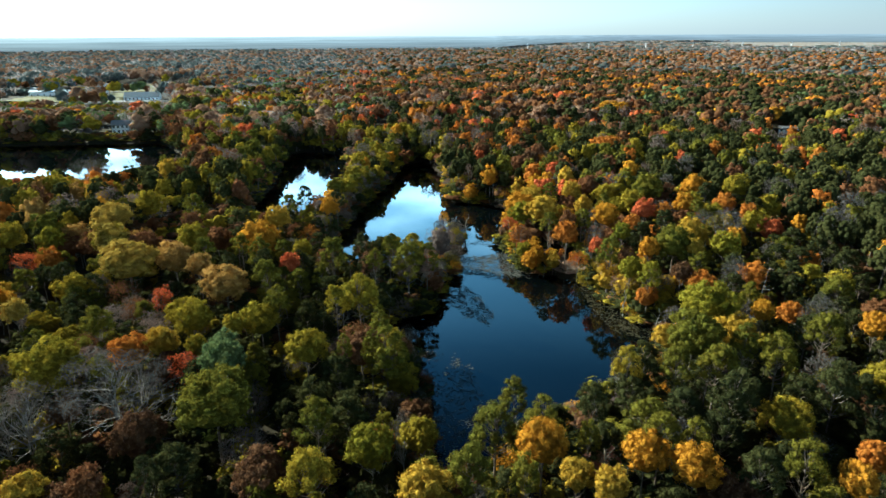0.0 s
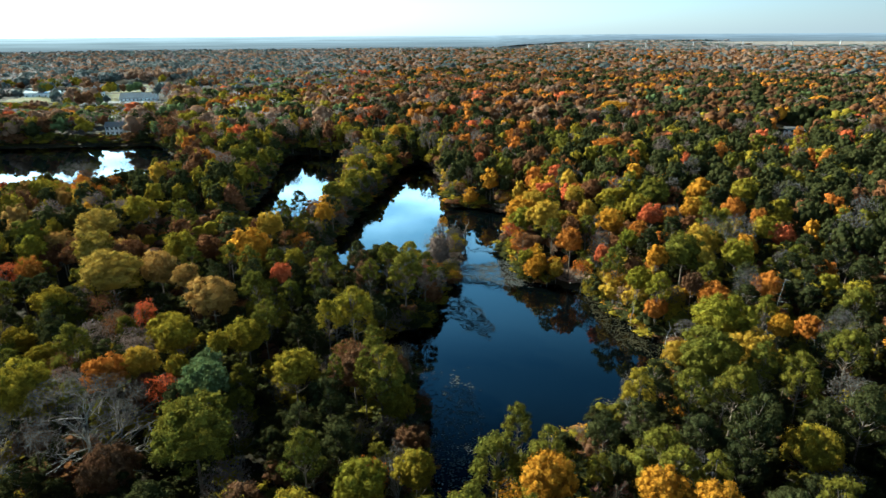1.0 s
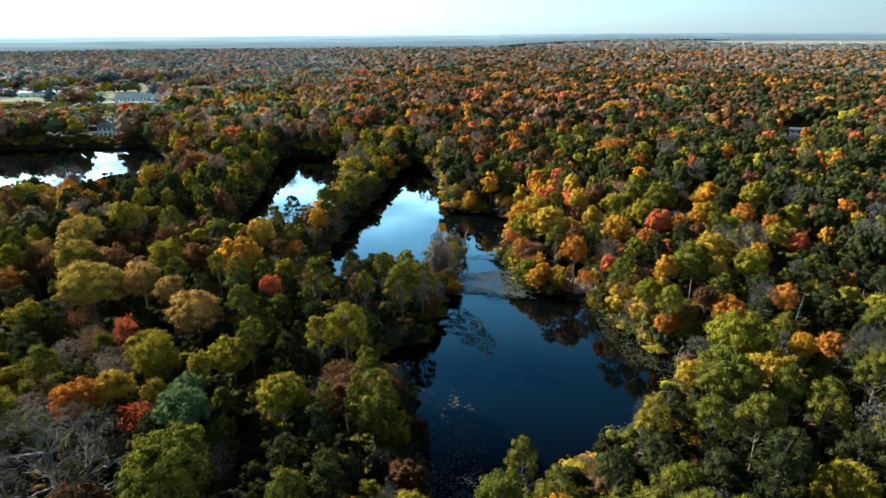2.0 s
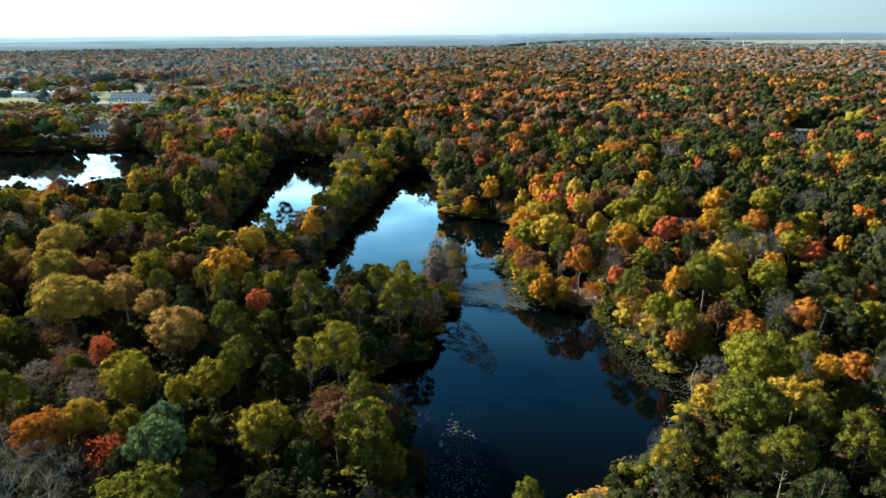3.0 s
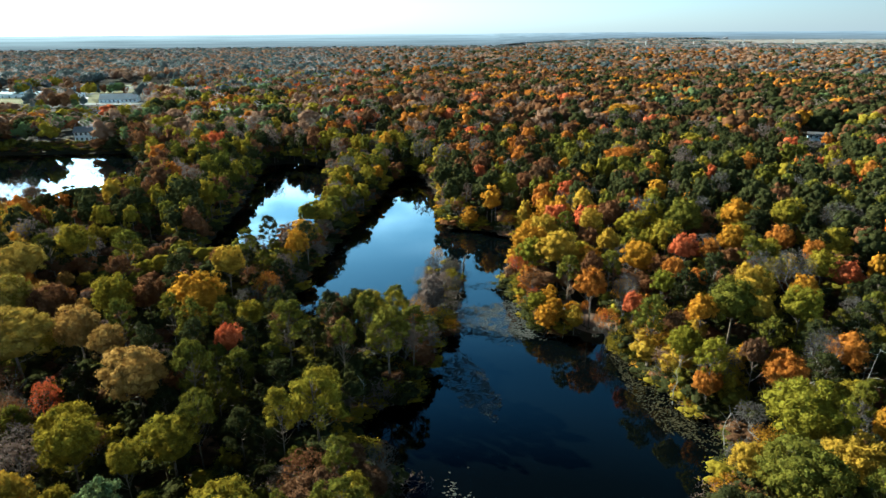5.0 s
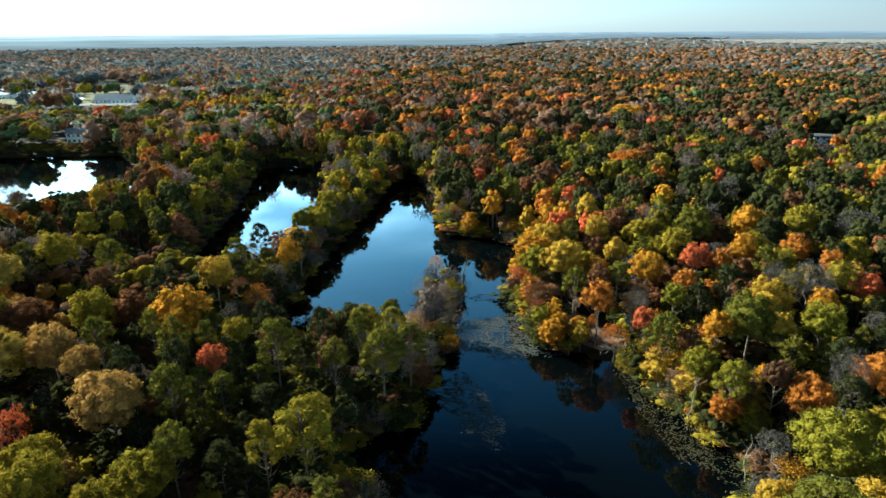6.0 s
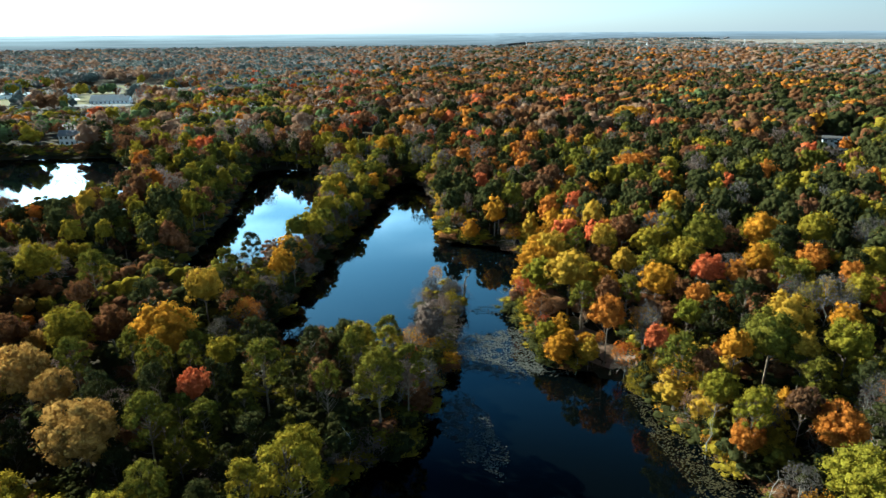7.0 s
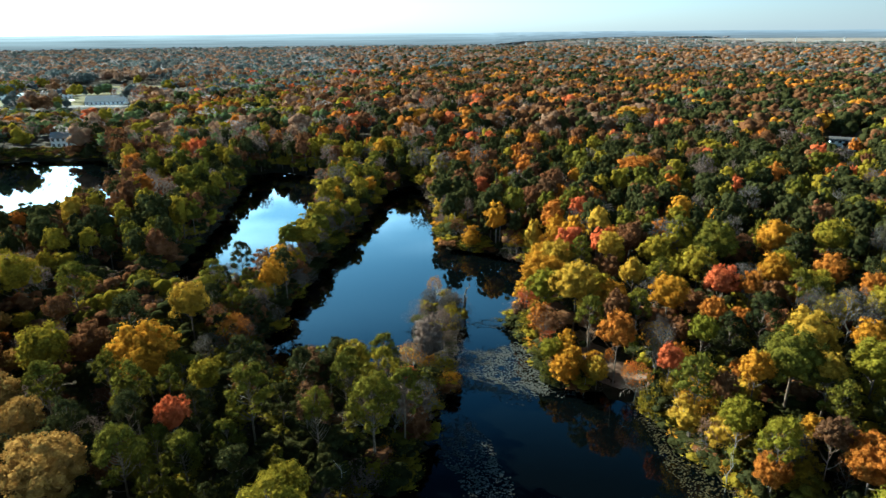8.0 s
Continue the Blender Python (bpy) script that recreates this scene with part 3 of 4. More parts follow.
SOUTH_PENINSULA_TREES = [
    (-34.1, 80.7, "broad", "sage", 13.1, 0.69), (-21.3, 80.5, "broad", "olive", 13.6, 0.82), (-15.4, 79.7, "pine", "green", 13.2, 0.42),
    (-11.5, 80.5, "pine", "green", 13.4, 0.5), (-8.4, 82.2, "pine", "olive", 14, 0.62), (-29.7, 65.2, "broad", "green", 15.4, 1.22),
    (-9, 79.4, "pine", "green", 15, 0.96), (-15.8, 61.3, "pine", "green", 14.2, 0.75), (-14.8, 51.9, "pine", "olive", 14.7, 0.87),
    (-8.9, 57.2, "broad", "lime", 13.5, 0.79), (-3.4, 60.6, "broad", "olive", 13, 0.66), (-8.5, 61.5, "thin", "orange", 12, 0.62),
    (-5.5, 62.6, "bare", "mauve", 12.5, 0.48), (-2.3, 50.5, "broad", "yellow", 13.5, 0.78), (-32.5, 52.3, "pine", "dark", 13.3, 0.45),
    (-32.9, 76.8, "broad", "sage", 13.8, 0.88)]
MIDDLE_EAST_TREES = [
    (49.9, 108.9, "broad", "orange", 12, 1.01), (53.5, 97.9, "pine", "green", 14, 0.56), (53.6, 93.1, "broad", "gold", 13, 0.55),
    (58.4, 114.1, "bare", "grey", 13.2, 0.66), (46.6, 111.5, "broad", "umber", 13, 0.53), (59.3, 84.9, "pine", "green", 14.6, 0.83),
    (69.2, 87.7, "broad", "gold", 13, 0.65), (64.3, 94.4, "bare", "blue", 13.4, 0.72)]
MIDDLE_BANK_TREES = [
    (40.3, 111.6, "broad", "orange", 8.5, 0.98), (45.8, 96.3, "broad", "lime", 15.1, 1.16), (38.8, 84.6, "broad", "green", 14.8, 1.09),
    (38.2, 116.7, "broad", "lime", 13, 0.66), (40.3, 111.2, "pine", "lime", 14.2, 0.73)]
SOUTH_BANK_TREES = [
    (45.1, 81.6, "pine", "green", 14, 0.68), (26.2, 79.1, "bare", "grey", 12.5, 0.47), (8.8, 68.5, "pine", "green", 14, 0.58),
    (6, 62.6, "pine", "green", 14.1, 0.95), (11.5, 61.6, "pine", "green", 14.3, 0.76), (18.5, 65.1, "pine", "dark", 14, 0.6),
    (16.7, 59.5, "pine", "green", 12.4, 0.49), (11.1, 58, "broad", "gold", 13.6, 0.82), (13.9, 52.5, "broad", "yellow", 12.5, 0.53),
    (2.4, 52.9, "pine", "green", 14, 0.93), (8.3, 51.9, "pine", "green", 13.5, 0.52), (17, 50.3, "broad", "yellow", 13, 0.55),
    (25.5, 74.9, "pine", "olive", 14, 0.67), (25, 58.6, "pine", "green", 14.2, 0.74), (29.1, 58.9, "pine", "green", 13, 0.62),
    (32.6, 74.6, "pine", "green", 14.2, 0.74)]
SOUTH_BANK_MORE = [
    (38.2, 74.6, "pine", "green", 14.6, 0.83), (22.4, 56.1, "broad", "gold", 13.1, 0.7), (27, 53.6, "broad", "gold", 13.3, 0.73),
    (33.5, 52, "pine", "dark", 14.2, 0.72), (39.2, 53.8, "pine", "green", 14.1, 0.69), (43, 51.1, "broad", "gold", 13, 0.57),
    (37.4, 67.5, "pine", "dark", 14.6, 0.85)]
FAR_EAST_TREES = [
    (88, 160.8, "broad", "olive", 14.1, 0.94), (51.4, 186.2, "broad", "orange", 13.6, 0.82), (59.8, 176.3, "broad", "green", 16, 1.07),
    (76.5, 182.9, "broad", "gold", 14.7, 1.08), (89.7, 183.5, "broad", "olive", 14.6, 1.06), (53.2, 157.7, "broad", "red", 13.6, 0.83),
    (57.7, 155.3, "broad", "orange", 13, 0.6), (66, 163, "broad", "gold", 13.7, 0.83), (66, 154.4, "pine", "green", 14.1, 0.69),
    (77.2, 163.1, "broad", "orange", 13.8, 0.86), (80.1, 154.9, "broad", "orange", 13, 0.6)]
FAR_PENINSULA_TREES = [
    (-33.5, 165.7, "broad", "gold", 13.3, 0.75), (-32.1, 169.4, "pine", "dark", 14.2, 0.75)]
FAR_BANK_TREES = [
    (24, 183.5, "broad", "gold", 10, 1.36), (25, 172.9, "broad", "yellow", 14, 0.91), (30.1, 173.2, "pine", "green", 14.2, 0.73),
    (37.4, 176.9, "broad", "yellow", 13.6, 0.81), (43.4, 182.4, "broad", "rust", 14.1, 0.93), (25.5, 155.6, "broad", "yellow", 14.8, 1.09),
    (41.2, 151.7, "broad", "gold", 13.9, 0.9), (37.9, 162, "broad", "yellow", 13.2, 0.71), (43, 160.5, "pine", "green", 14, 0.62),
    (17.7, 157.2, "shrub", "olive", 4.8, 0.92)]
NORTH_BANK_TREES = [
    (25.4, 143.8, "pine", "green", 14.2, 0.73), (30.7, 146.8, "broad", "rust", 13, 0.64), (29, 139.5, "broad", "orange", 13.5, 0.8),
    (34.2, 146.3, "pine", "green", 14, 0.68), (35.2, 137.9, "bare", "grey", 13.1, 0.65), (41.8, 137.7, "broad", "lime", 13, 0.61),
    (35.8, 124.5, "pine", "green", 14.9, 0.91), (31, 134.4, "thin", "orange", 9, 1.05), (34.8, 132, "broad", "red", 12, 0.6),
    (38.9, 123.3, "broad", "rust", 12.5, 0.52), (44.8, 126.6, "broad", "gold", 13, 0.64), (20.8, 139.4, "full", "gold", 6.5, 1.49),
    (37.4, 121.2, "thin", "dusty", 8, 0.99), (33.2, 131.4, "shrub", "olive", 5, 0.92)]
NORTH_EAST_TREES = [
    (46.5, 144.7, "broad", "orange", 13, 0.62), (53.6, 142.8, "pine", "dark", 14.6, 0.84), (65.1, 147.9, "bare", "grey", 13.3, 0.7),
    (70.6, 145.4, "bare", "mauve", 14.5, 0.95), (58, 136.6, "broad", "yellow", 14.5, 1.04), (51.3, 128.9, "broad", "green", 15, 1.14),
    (62.2, 127.4, "broad", "lime", 13.9, 0.9), (54.7, 125.8, "broad", "yellow", 13, 0.53)]
SOUTH_EAST_TREES = [
    (48.7, 78.1, "pine", "green", 14.5, 0.8), (47.6, 55.3, "broad", "orange", 12.6, 0.53), (51.4, 68.8, "pine", "dark", 14.7, 0.86)]
OUTLYING_TREES = [
    (28.6, 141.5, "thin", "orange", 6.5, 0.6), (27, 148.5, "thin", "dusty", 6, 0.55), (31.5, 138.2, "thin", "red", 6, 0.6),
    (-42, 173, "pine", "dark", 14, 0.75), (20, 236, "broad", "lime", 13, 0.9), (105, 389, "broad", "gold", 16, 2.2), (67, 256, "broad", "orange", 15, 1.7),
    (101, 179, "bare", "grey", 15, 1.2), (-127, 211, "bare", "mauve", 15, 1.5), (-1, 171, "thin", "gold", 8, 0.8), (-104.4, 135.2, "broad", "olive", 14, 1.0),
    (-93.9, 134.5, "broad", "lime", 13, 0.9), (-78.8, 133.6, "broad", "olive", 14, 0.9), (-79.9, 97.6, "broad", "gold", 13, 0.8), (-88.5, 125.2, "broad", "orange", 11, 0.9)]
ALL_MARKED = (MIDDLE_WEST_TREES + NORTH_WEST_TREES + MIDDLE_PENINSULA_TREES + NORTH_PENINSULA_TREES + FAR_WEST_TREES + SOUTH_WEST_TREES + SOUTH_PENINSULA_TREES + MIDDLE_EAST_TREES + MIDDLE_BANK_TREES + SOUTH_BANK_TREES + SOUTH_BANK_MORE + FAR_EAST_TREES + FAR_PENINSULA_TREES + FAR_BANK_TREES + NORTH_BANK_TREES + NORTH_EAST_TREES + SOUTH_EAST_TREES + OUTLYING_TREES)
KEEP_CLEAR = [(-116, 229, 7), (-188, 356, 7), (-192, 366, 8), (-1, 140, 6), (-49, 53, 3.5), (-44, 55, 3), (51, 75, 2.5), (53, 69, 2.5), (48, 81, 2.2), (19.5, 65.5, 4), (29, 145, 5.5), (32, 139, 4), (25, 152, 3.5), (-183, 337, 6), (-190, 348, 9), (-198, 360, 11), (193, 344, 13), (183, 330, 10), (174, 315, 10), (163, 297, 9), (151, 281, 8), (203, 325, 8), (152, 349, 8)]

spots_taken = [(x, y, max(2.5, 0.29 * tall * wide)) for x, y, _, _, tall, wide in ALL_MARKED] + KEEP_CLEAR
OPEN_LAND = [(-440, -212, 455, 640, 0.55), (-390, -270, 640, 775, 1.2)]


def free(x, y):
    ok = (dry(x, y) > 0.9) & ~((x > -8) & (x < 9) & (y > 146) & (y < 180))
    for cx, cy, cr in spots_taken:
        ok &= np.hypot(x - cx, y - cy) > cr
    for x0, x1, y0, y1, bare in OPEN_LAND:
        ok &= ~((x > x0) & (x < x1) & (y > y0) & (y < y1) & (wobble(x * 0.11, y * 0.13) < bare))
    return ok


def scatter(x0, x1, y0, y1, step, shake=0.42):
    X, Y = np.meshgrid(np.arange(x0, x1, step), np.arange(y0, y1, step))
    X = X + (np.arange(X.shape[0]) % 2)[:, None] * step * 0.5
    x = X.ravel() + rng.uniform(-shake, shake, X.size) * step
    y = Y.ravel() + rng.uniform(-shake, shake, X.size) * step
    return x, y


def on_path(x, y):
    """Whether a place lies on the sandy clearing of the bank."""
    t = np.clip(((x - 24.5) * 6.5 + (y - 154) * -17) / (6.5 ** 2 + 17 ** 2), 0, 1)
    return np.hypot(x - 24.5 - 6.5 * t, y - 154 + 17 * t) < 3.8


def single(x, y):
    """Whether a tree here is built as a thing of its own: the stretch beside the water that the flight passes."""
    return (y > 38) & (y < 178) & (x > -95) & (x < 92) & (np.abs(x) < np.maximum(26 + 0.8 * y, 42))


for x, y, kind, colour, tall, wide in ALL_MARKED:
    plant(x, y, kind, colour, tall, wide, y < 120)
tx, ty = scatter(-110, 110, 36, 180, 4.9)
keep = single(tx, ty) & free(tx, ty) & (rng.uniform(size=len(tx)) > 0.06)
for x, y in zip(tx[keep], ty[keep]):
    d = float(dry(x, y))
    kind, colour = pick(stand(x, y, d), x, y, 0.2)
    low_ground = (x < 3 and 108 < y < 142 and x > -32) or (-46 < x < -24 and y > 145)
    big = rng.uniform() ** 1.3
    shaded = -22 < x < 0 and 90 < y < 117
    plant(float(x), float(y), kind, colour, rng.uniform(5.5, 8.5) if shaded else rng.uniform(8.5, 12) if low_ground else ((7.0 if y < 150 else 8.0) + (5.0 if y < 150 else 6.0) * big) * (0.62 if -82 < x < -34 and y > 140 else 0.75 if d < 4 else 1), 0.86 + 0.25 * big + rng.uniform(-0.1, 0.1), y < 108)
# low trees and bushes along the water
bx, by = scatter(-48, 52, 52, 235, 3.3)
bd = dry(bx, by)
keep = (bd > 0.1) & (bd < 5.0) & ~on_path(bx, by)
n_tree = n_bush = 0
for x, y, d in zip(bx[keep], by[keep], bd[keep]):
    spit = -8 < x < 9 and 146 < y < 180
    if d > 0.4 and not spit and not (x > 0 and y < 97) and rng.uniform() < (0.72 if x > 0 else 0.55) and n_tree < 290:
        kind, colour = pick("full gold 20 thin gold 14 thin rust 10 full orange 6 full olive 12 thin grey 8 thin red 4 full green 8 full yellow 20" if x > 0 else
                            "thin mauve 16 full olive 22 pine green 14 full rust 10 thin grey 14 full green 14 full mauve 8")
        plant(float(x), float(y), kind, colour, rng.uniform(3.5, 6) if x < 0 and 90 < y < 118 else rng.uniform(5.5, 10.5), rng.uniform(0.95, 1.25), y < 105)
        n_tree += 1
    elif n_bush < 290 and not (spit and rng.uniform() < 0.35):
        kind, colour = pick("shrub grey 50 shrub mauve 14 shrub olive 5" if spit else "shrub olive 26 shrub gold 18 shrub rust 16 shrub green 18 shrub mauve 10 shrub grey 6" if x > 0 else "shrub grey 22 shrub mauve 18 shrub olive 24 shrub rust 14 shrub gold 10 shrub green 18")
        plant(float(x), float(y), kind, colour, rng.uniform(3.0, 6.0) if spit else rng.uniform(2.5, 5), rng.uniform(0.6, 0.85) if spit else rng.uniform(0.9, 1.4))
        n_bush += 1


# the woods beyond, joined by the colour of their leaves
def woods(name, x, y, tall, wide, colour_of, shapes, label, wispy=None):
    """Crowns of many trees in one mesh for each colour."""
    byc = {}
    for k in range(len(x)):
        byc.setdefault(colour_of[k], []).append(k)
    for colour, ks in byc.items():
        ks = np.array(ks)
        parts = []
        var = rng.integers(0, len(shapes), len(ks))
        zz = height(x[ks], y[ks])
        for v, (pts, tri) in enumerate(wispy if wispy and colour in ("grey", "ash", "mauve") else shapes):
            sel = ks[var == v]
            if not len(sel):
                continue
            ang = rng.uniform(0, 6.28, len(sel))
            ca, sa = np.cos(ang)[:, None], np.sin(ang)[:, None]
            w, h = wide[sel][:, None], (tall[sel] / 14.0)[:, None]
            px, py, pz = pts[None, :, 0], pts[None, :, 1], pts[None, :, 2]
            xyz = np.stack([(px * ca - py * sa) * w + x[sel][:, None], (px * sa + py * ca) * w + y[sel][:, None], pz * h + zz[var == v][:, None]], -1)
            parts.append((xyz.reshape(-1, 3), (tri[None] + (np.arange(len(sel)) * len(pts))[:, None, None]).reshape(-1, 3)))
        put(name, mesh_np(name, *joined(parts), True), LEAF[colour], f"{WORDS[colour]} {label}", "woods", "stuff")


def wood_shapes(n_shapes, seed, n_clumps, per, size, tall=14.0, R=4.2, fill=0.95, level=1, core=0.0, slim=1.0, stretch=1.0):
    """Whole crowns reaching far down, for trees that stand among others."""
    out = []
    for v in range(n_shapes):
        r = np.random.default_rng(seed + v)
        c, rad = clumps_broad(r, R, tall, n_clumps)
        deep = r.uniform(1.0, 1.25) * stretch
        middle = np.array([0, 0, tall - R * deep])
        c[:, 2] = tall - (tall - c[:, 2]) * deep
        made = []
        if fill:
            made = [puffs(r, c, rad * fill, 1, middle - [0, 0, R * 0.3], 0.9 * stretch, 0.2)]
        if core:
            made.append(puffs(r, middle[None], np.array([R * core]), level, middle - [0, 0, R * 0.7], deep, 0.07))
        if per:
            made.append(sprays(r, c, rad * 1.05, per, size, 0.9 * stretch, 0.3, 0.4 if slim == 1.0 else 1.0, slim))
        out.append(blades(np.concatenate(made)))
    return out


def belt(name, near, far, step, shapes, label, grow=1.0, half=0.86, back=0, wispy=None, trunks=False, west=-2.0, front=9999):
    x, y = scatter(-far * half, far * half, back, min(far, front), step)
    dist = np.hypot(x, y - 25)
    inview = np.abs(x) < 70 + half * np.maximum(y, 0)
    ok = (rng.uniform(size=len(x)) > 0.09) & (dist >= near) & (dist < far) & inview & ((x > west * y) | (dist < 2900)) & ~(single(x, y) & (y < 180))
    x, y = x[ok], y[ok]
    ok = free(x, y) & ~((x > 1180 + 0.06 * (y - 2000)) & (y > 2330 - 0.05 * (x - 900)) & (y < 4300))
    x, y = x[ok], y[ok]
    d = dry(x, y)
    group = 1.0 + max(near - 300, 0) / 300
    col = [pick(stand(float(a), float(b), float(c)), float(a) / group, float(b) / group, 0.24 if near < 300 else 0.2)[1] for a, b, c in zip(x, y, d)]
    big = rng.uniform(size=len(x))
    tall = 10.0 + 5.5 * big
    tall[(x > -46) & (x < -20) & (y < 290)] *= 0.8
    tall[(x < -100) & (y > 165) & (y < 226) & (d < 34)] *= 0.7
    tall[(x < -195) & (y > 375) & (y < 475)] *= 0.72
    tall[(x < -36) & (x > -84) & (y > 140) & (y < 184)] *= 0.62
    wide = (0.5 + 0.5 * big ** 1.5 + rng.uniform(0, 0.15, len(x))) * grow
    woods(name, x, y, tall, wide, col, shapes, label, wispy)
    if trunks:
        v, f = tube([np.array([0, 0, -0.2]), np.array([0.1, 0.05, 5.0]), np.array([0.2, 0.1, 10.0])], [0.22, 0.17, 0.1], 4)
        z0 = height(x, y)
        vs = v[None] * np.stack([np.ones(len(x)), np.ones(len(x)), tall / 14], 1)[:, None, :] + np.stack([x, y, z0], 1)[:, None, :]
        fs = f[None] + (np.arange(len(x)) * len(v))[:, None, None]
        put("wood_trunks", mesh_np("wood_trunks", vs.reshape(-1, 3), fs.reshape(-1, 4), True), BARK, "brown trunks standing in the woods", "trunks", "stuff")


belt("woods", 0, 340, 5.2, wood_shapes(9, 400, 22, 15, 0.26, R=3.9, fill=0.72, core=0.7), "crowns of the woods round the ponds", 0.88,
     wispy=wood_shapes(7, 405, 24, 22, 0.6, fill=0, slim=0.3), trunks=True, back=38)
belt("woods", 0, 120, 5.6, wood_shapes(6, 415, 20, 14, 0.28, R=3.9, fill=0.72, core=0.7), "crowns of the woods where the flight begins", 1.0,
     wispy=wood_shapes(4, 412, 20, 20, 0.6, fill=0, slim=0.3), trunks=True, back=-45, front=38)
# the belts from here on carry haze in their leaf colours
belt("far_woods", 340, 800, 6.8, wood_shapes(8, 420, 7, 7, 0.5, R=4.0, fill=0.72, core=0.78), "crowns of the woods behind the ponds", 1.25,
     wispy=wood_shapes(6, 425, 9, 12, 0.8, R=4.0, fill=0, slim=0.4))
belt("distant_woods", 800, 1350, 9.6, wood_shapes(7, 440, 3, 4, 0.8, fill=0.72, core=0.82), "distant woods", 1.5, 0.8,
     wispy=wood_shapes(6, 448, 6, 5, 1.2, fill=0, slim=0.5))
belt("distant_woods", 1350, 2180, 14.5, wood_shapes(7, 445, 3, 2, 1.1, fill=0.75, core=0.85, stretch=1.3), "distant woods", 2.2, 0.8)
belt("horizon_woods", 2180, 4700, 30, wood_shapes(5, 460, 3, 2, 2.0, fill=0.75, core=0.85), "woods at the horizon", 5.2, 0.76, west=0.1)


twiggy = wood_shapes(5, 470, 9, 30, 0.34, 14.0, 2.4, 0, slim=0.2, stretch=2.0)


def undergrowth(name, x, y, low, high, shapes, table, label):
    col = [pick(table)[1] for _ in x]
    woods(name, x, y, rng.uniform(low, high, len(x)), rng.uniform(0.7, 1.3, len(x)), col, shapes, label, twiggy)


bushes = wood_shapes(6, 480, 8, 20, 0.24, 14.0, 2.2, 0.6, core=0.6, stretch=2.1)
bank_bushes = wood_shapes(5, 490, 8, 12, 0.3, 14.0, 2.6, 0.75, core=0.6, stretch=1.7)
ux, uy = scatter(-340, 60, 150, 345, 2.9)
ud = dry(ux, uy)
ok = (ud > 0.0) & (ud < 8) & ~((uy < 235) & (ux > -48)) & ~((ux > -200) & (ux < -164) & (uy > 318))
fx, fy = scatter(-330, -125, 318, 348, 4.2)
fd = dry(fx, fy)
lake_edge = (fd > 0.3) & (fd < 10) & ~((fx > -198) & (fx < -164))
undergrowth("lakeside_trees", fx[lake_edge], fy[lake_edge], 11, 16, wood_shapes(4, 497, 12, 8, 0.45, 14.0, 2.6, 0.85),
            "a mauve 24 a rust 24 a umber 16 a olive 14 a dark 18 a grey 8", "trees along the lake's far shore")
undergrowth("bushes", ux[ok], uy[ok], 3, 8, bank_bushes, "a mauve 26 a grey 12 a olive 20 a rust 14 a green 16 a dark 22", "bushes along the far banks")
ux, uy = scatter(-48, 52, 52, 240, 1.7)
ud = dry(ux, uy)
ok = (ud > -0.2) & (ud < 2.4) & ~on_path(ux, uy) & ~((ux > -8) & (ux < 9) & (uy > 142) & (uy < 180))
undergrowth("bank_growth", ux[ok], uy[ok], 0.9, 3.0, bushes, "a mauve 10 a rust 12 a olive 22 a grey 8 a dark 36 a gold 3 a green 10", "tangled growth hanging over the water's edge")
ux, uy = scatter(-8, 9, 142, 180, 1.8)
ok = dry(ux, uy) > -0.2
undergrowth("spit_growth", ux[ok], uy[ok], 1.2, 3.4, bushes, "a grey 40 a mauve 36 a olive 8 a dark 10", "low bare scrub covering the spit of land")
ux, uy = scatter(-80, 80, 42, 180, 3.1)
ud = dry(ux, uy)
ok = (ud > 0.2) & ~on_path(ux, uy) & ~((ux > -8) & (ux < 9) & (uy > 140)) & (rng.uniform(size=len(ux)) < 0.85)
undergrowth("undergrowth", ux[ok], uy[ok], 2.0, 6.0, bushes, "a mauve 6 a rust 4 a olive 9 a dark 60 a green 12 a umber 8", "low undergrowth on the forest floor")

ux, uy = scatter(-300, 300, 60, 345, 5.2)
ud = dry(ux, uy)
ok = (ud > 2.0) & (np.abs(ux) < 40 + 0.85 * uy) & ~(single(ux, uy) & (uy < 150)) & ~((ux < -178) & (uy > 326)) & ~((ux > -8) & (ux < 9) & (uy < 182))
ok &= (np.hypot(ux - 182, uy - 328) > 15) & (np.hypot(ux - 168, uy - 305) > 12)
undergrowth("understorey", ux[ok], uy[ok], 3.5, 7.5, wood_shapes(5, 495, 5, 5, 0.5, 14.0, 3.0, 0.7, core=0.6, stretch=1.6),
            "a mauve 18 a rust 20 a olive 16 a dark 40 a umber 20 a green 12", "young trees and bushes under the crowns")

ux, uy = scatter(-265, -145, 325, 353, 2.8)
ok = (dry(ux, uy) > 1.0)
undergrowth("scrub", ux[ok], uy[ok], 1.2, 3.2, bushes, "a mauve 20 a rust 18 a olive 26 a dark 24 a green 14", "low scrub between the lake and the house")

# ---- buildings, fields and far land ----
def part(name, bm, material, parent, label=""):
    me = bpy.data.meshes.new(name)
    bm.to_mesh(me)
    bm.free()
    me.materials.append(material)
    ob = new(name, me)
    ob.parent = parent
    if label:
        tagged(ob, label)
    return ob


def box(bm, x0, x1, y0, y1, z0, z1):
    v = [bm.verts.new((x, y, z)) for z in (z0, z1) for x, y in ((x0, y0), (x1, y0), (x1, y1), (x0, y1))]
    for f in ((3, 2, 1, 0), (4, 5, 6, 7), (0, 1, 5, 4), (1, 2, 6, 5), (2, 3, 7, 6), (3, 0, 4, 7)):
        bm.faces.new([v[k] for k in f])


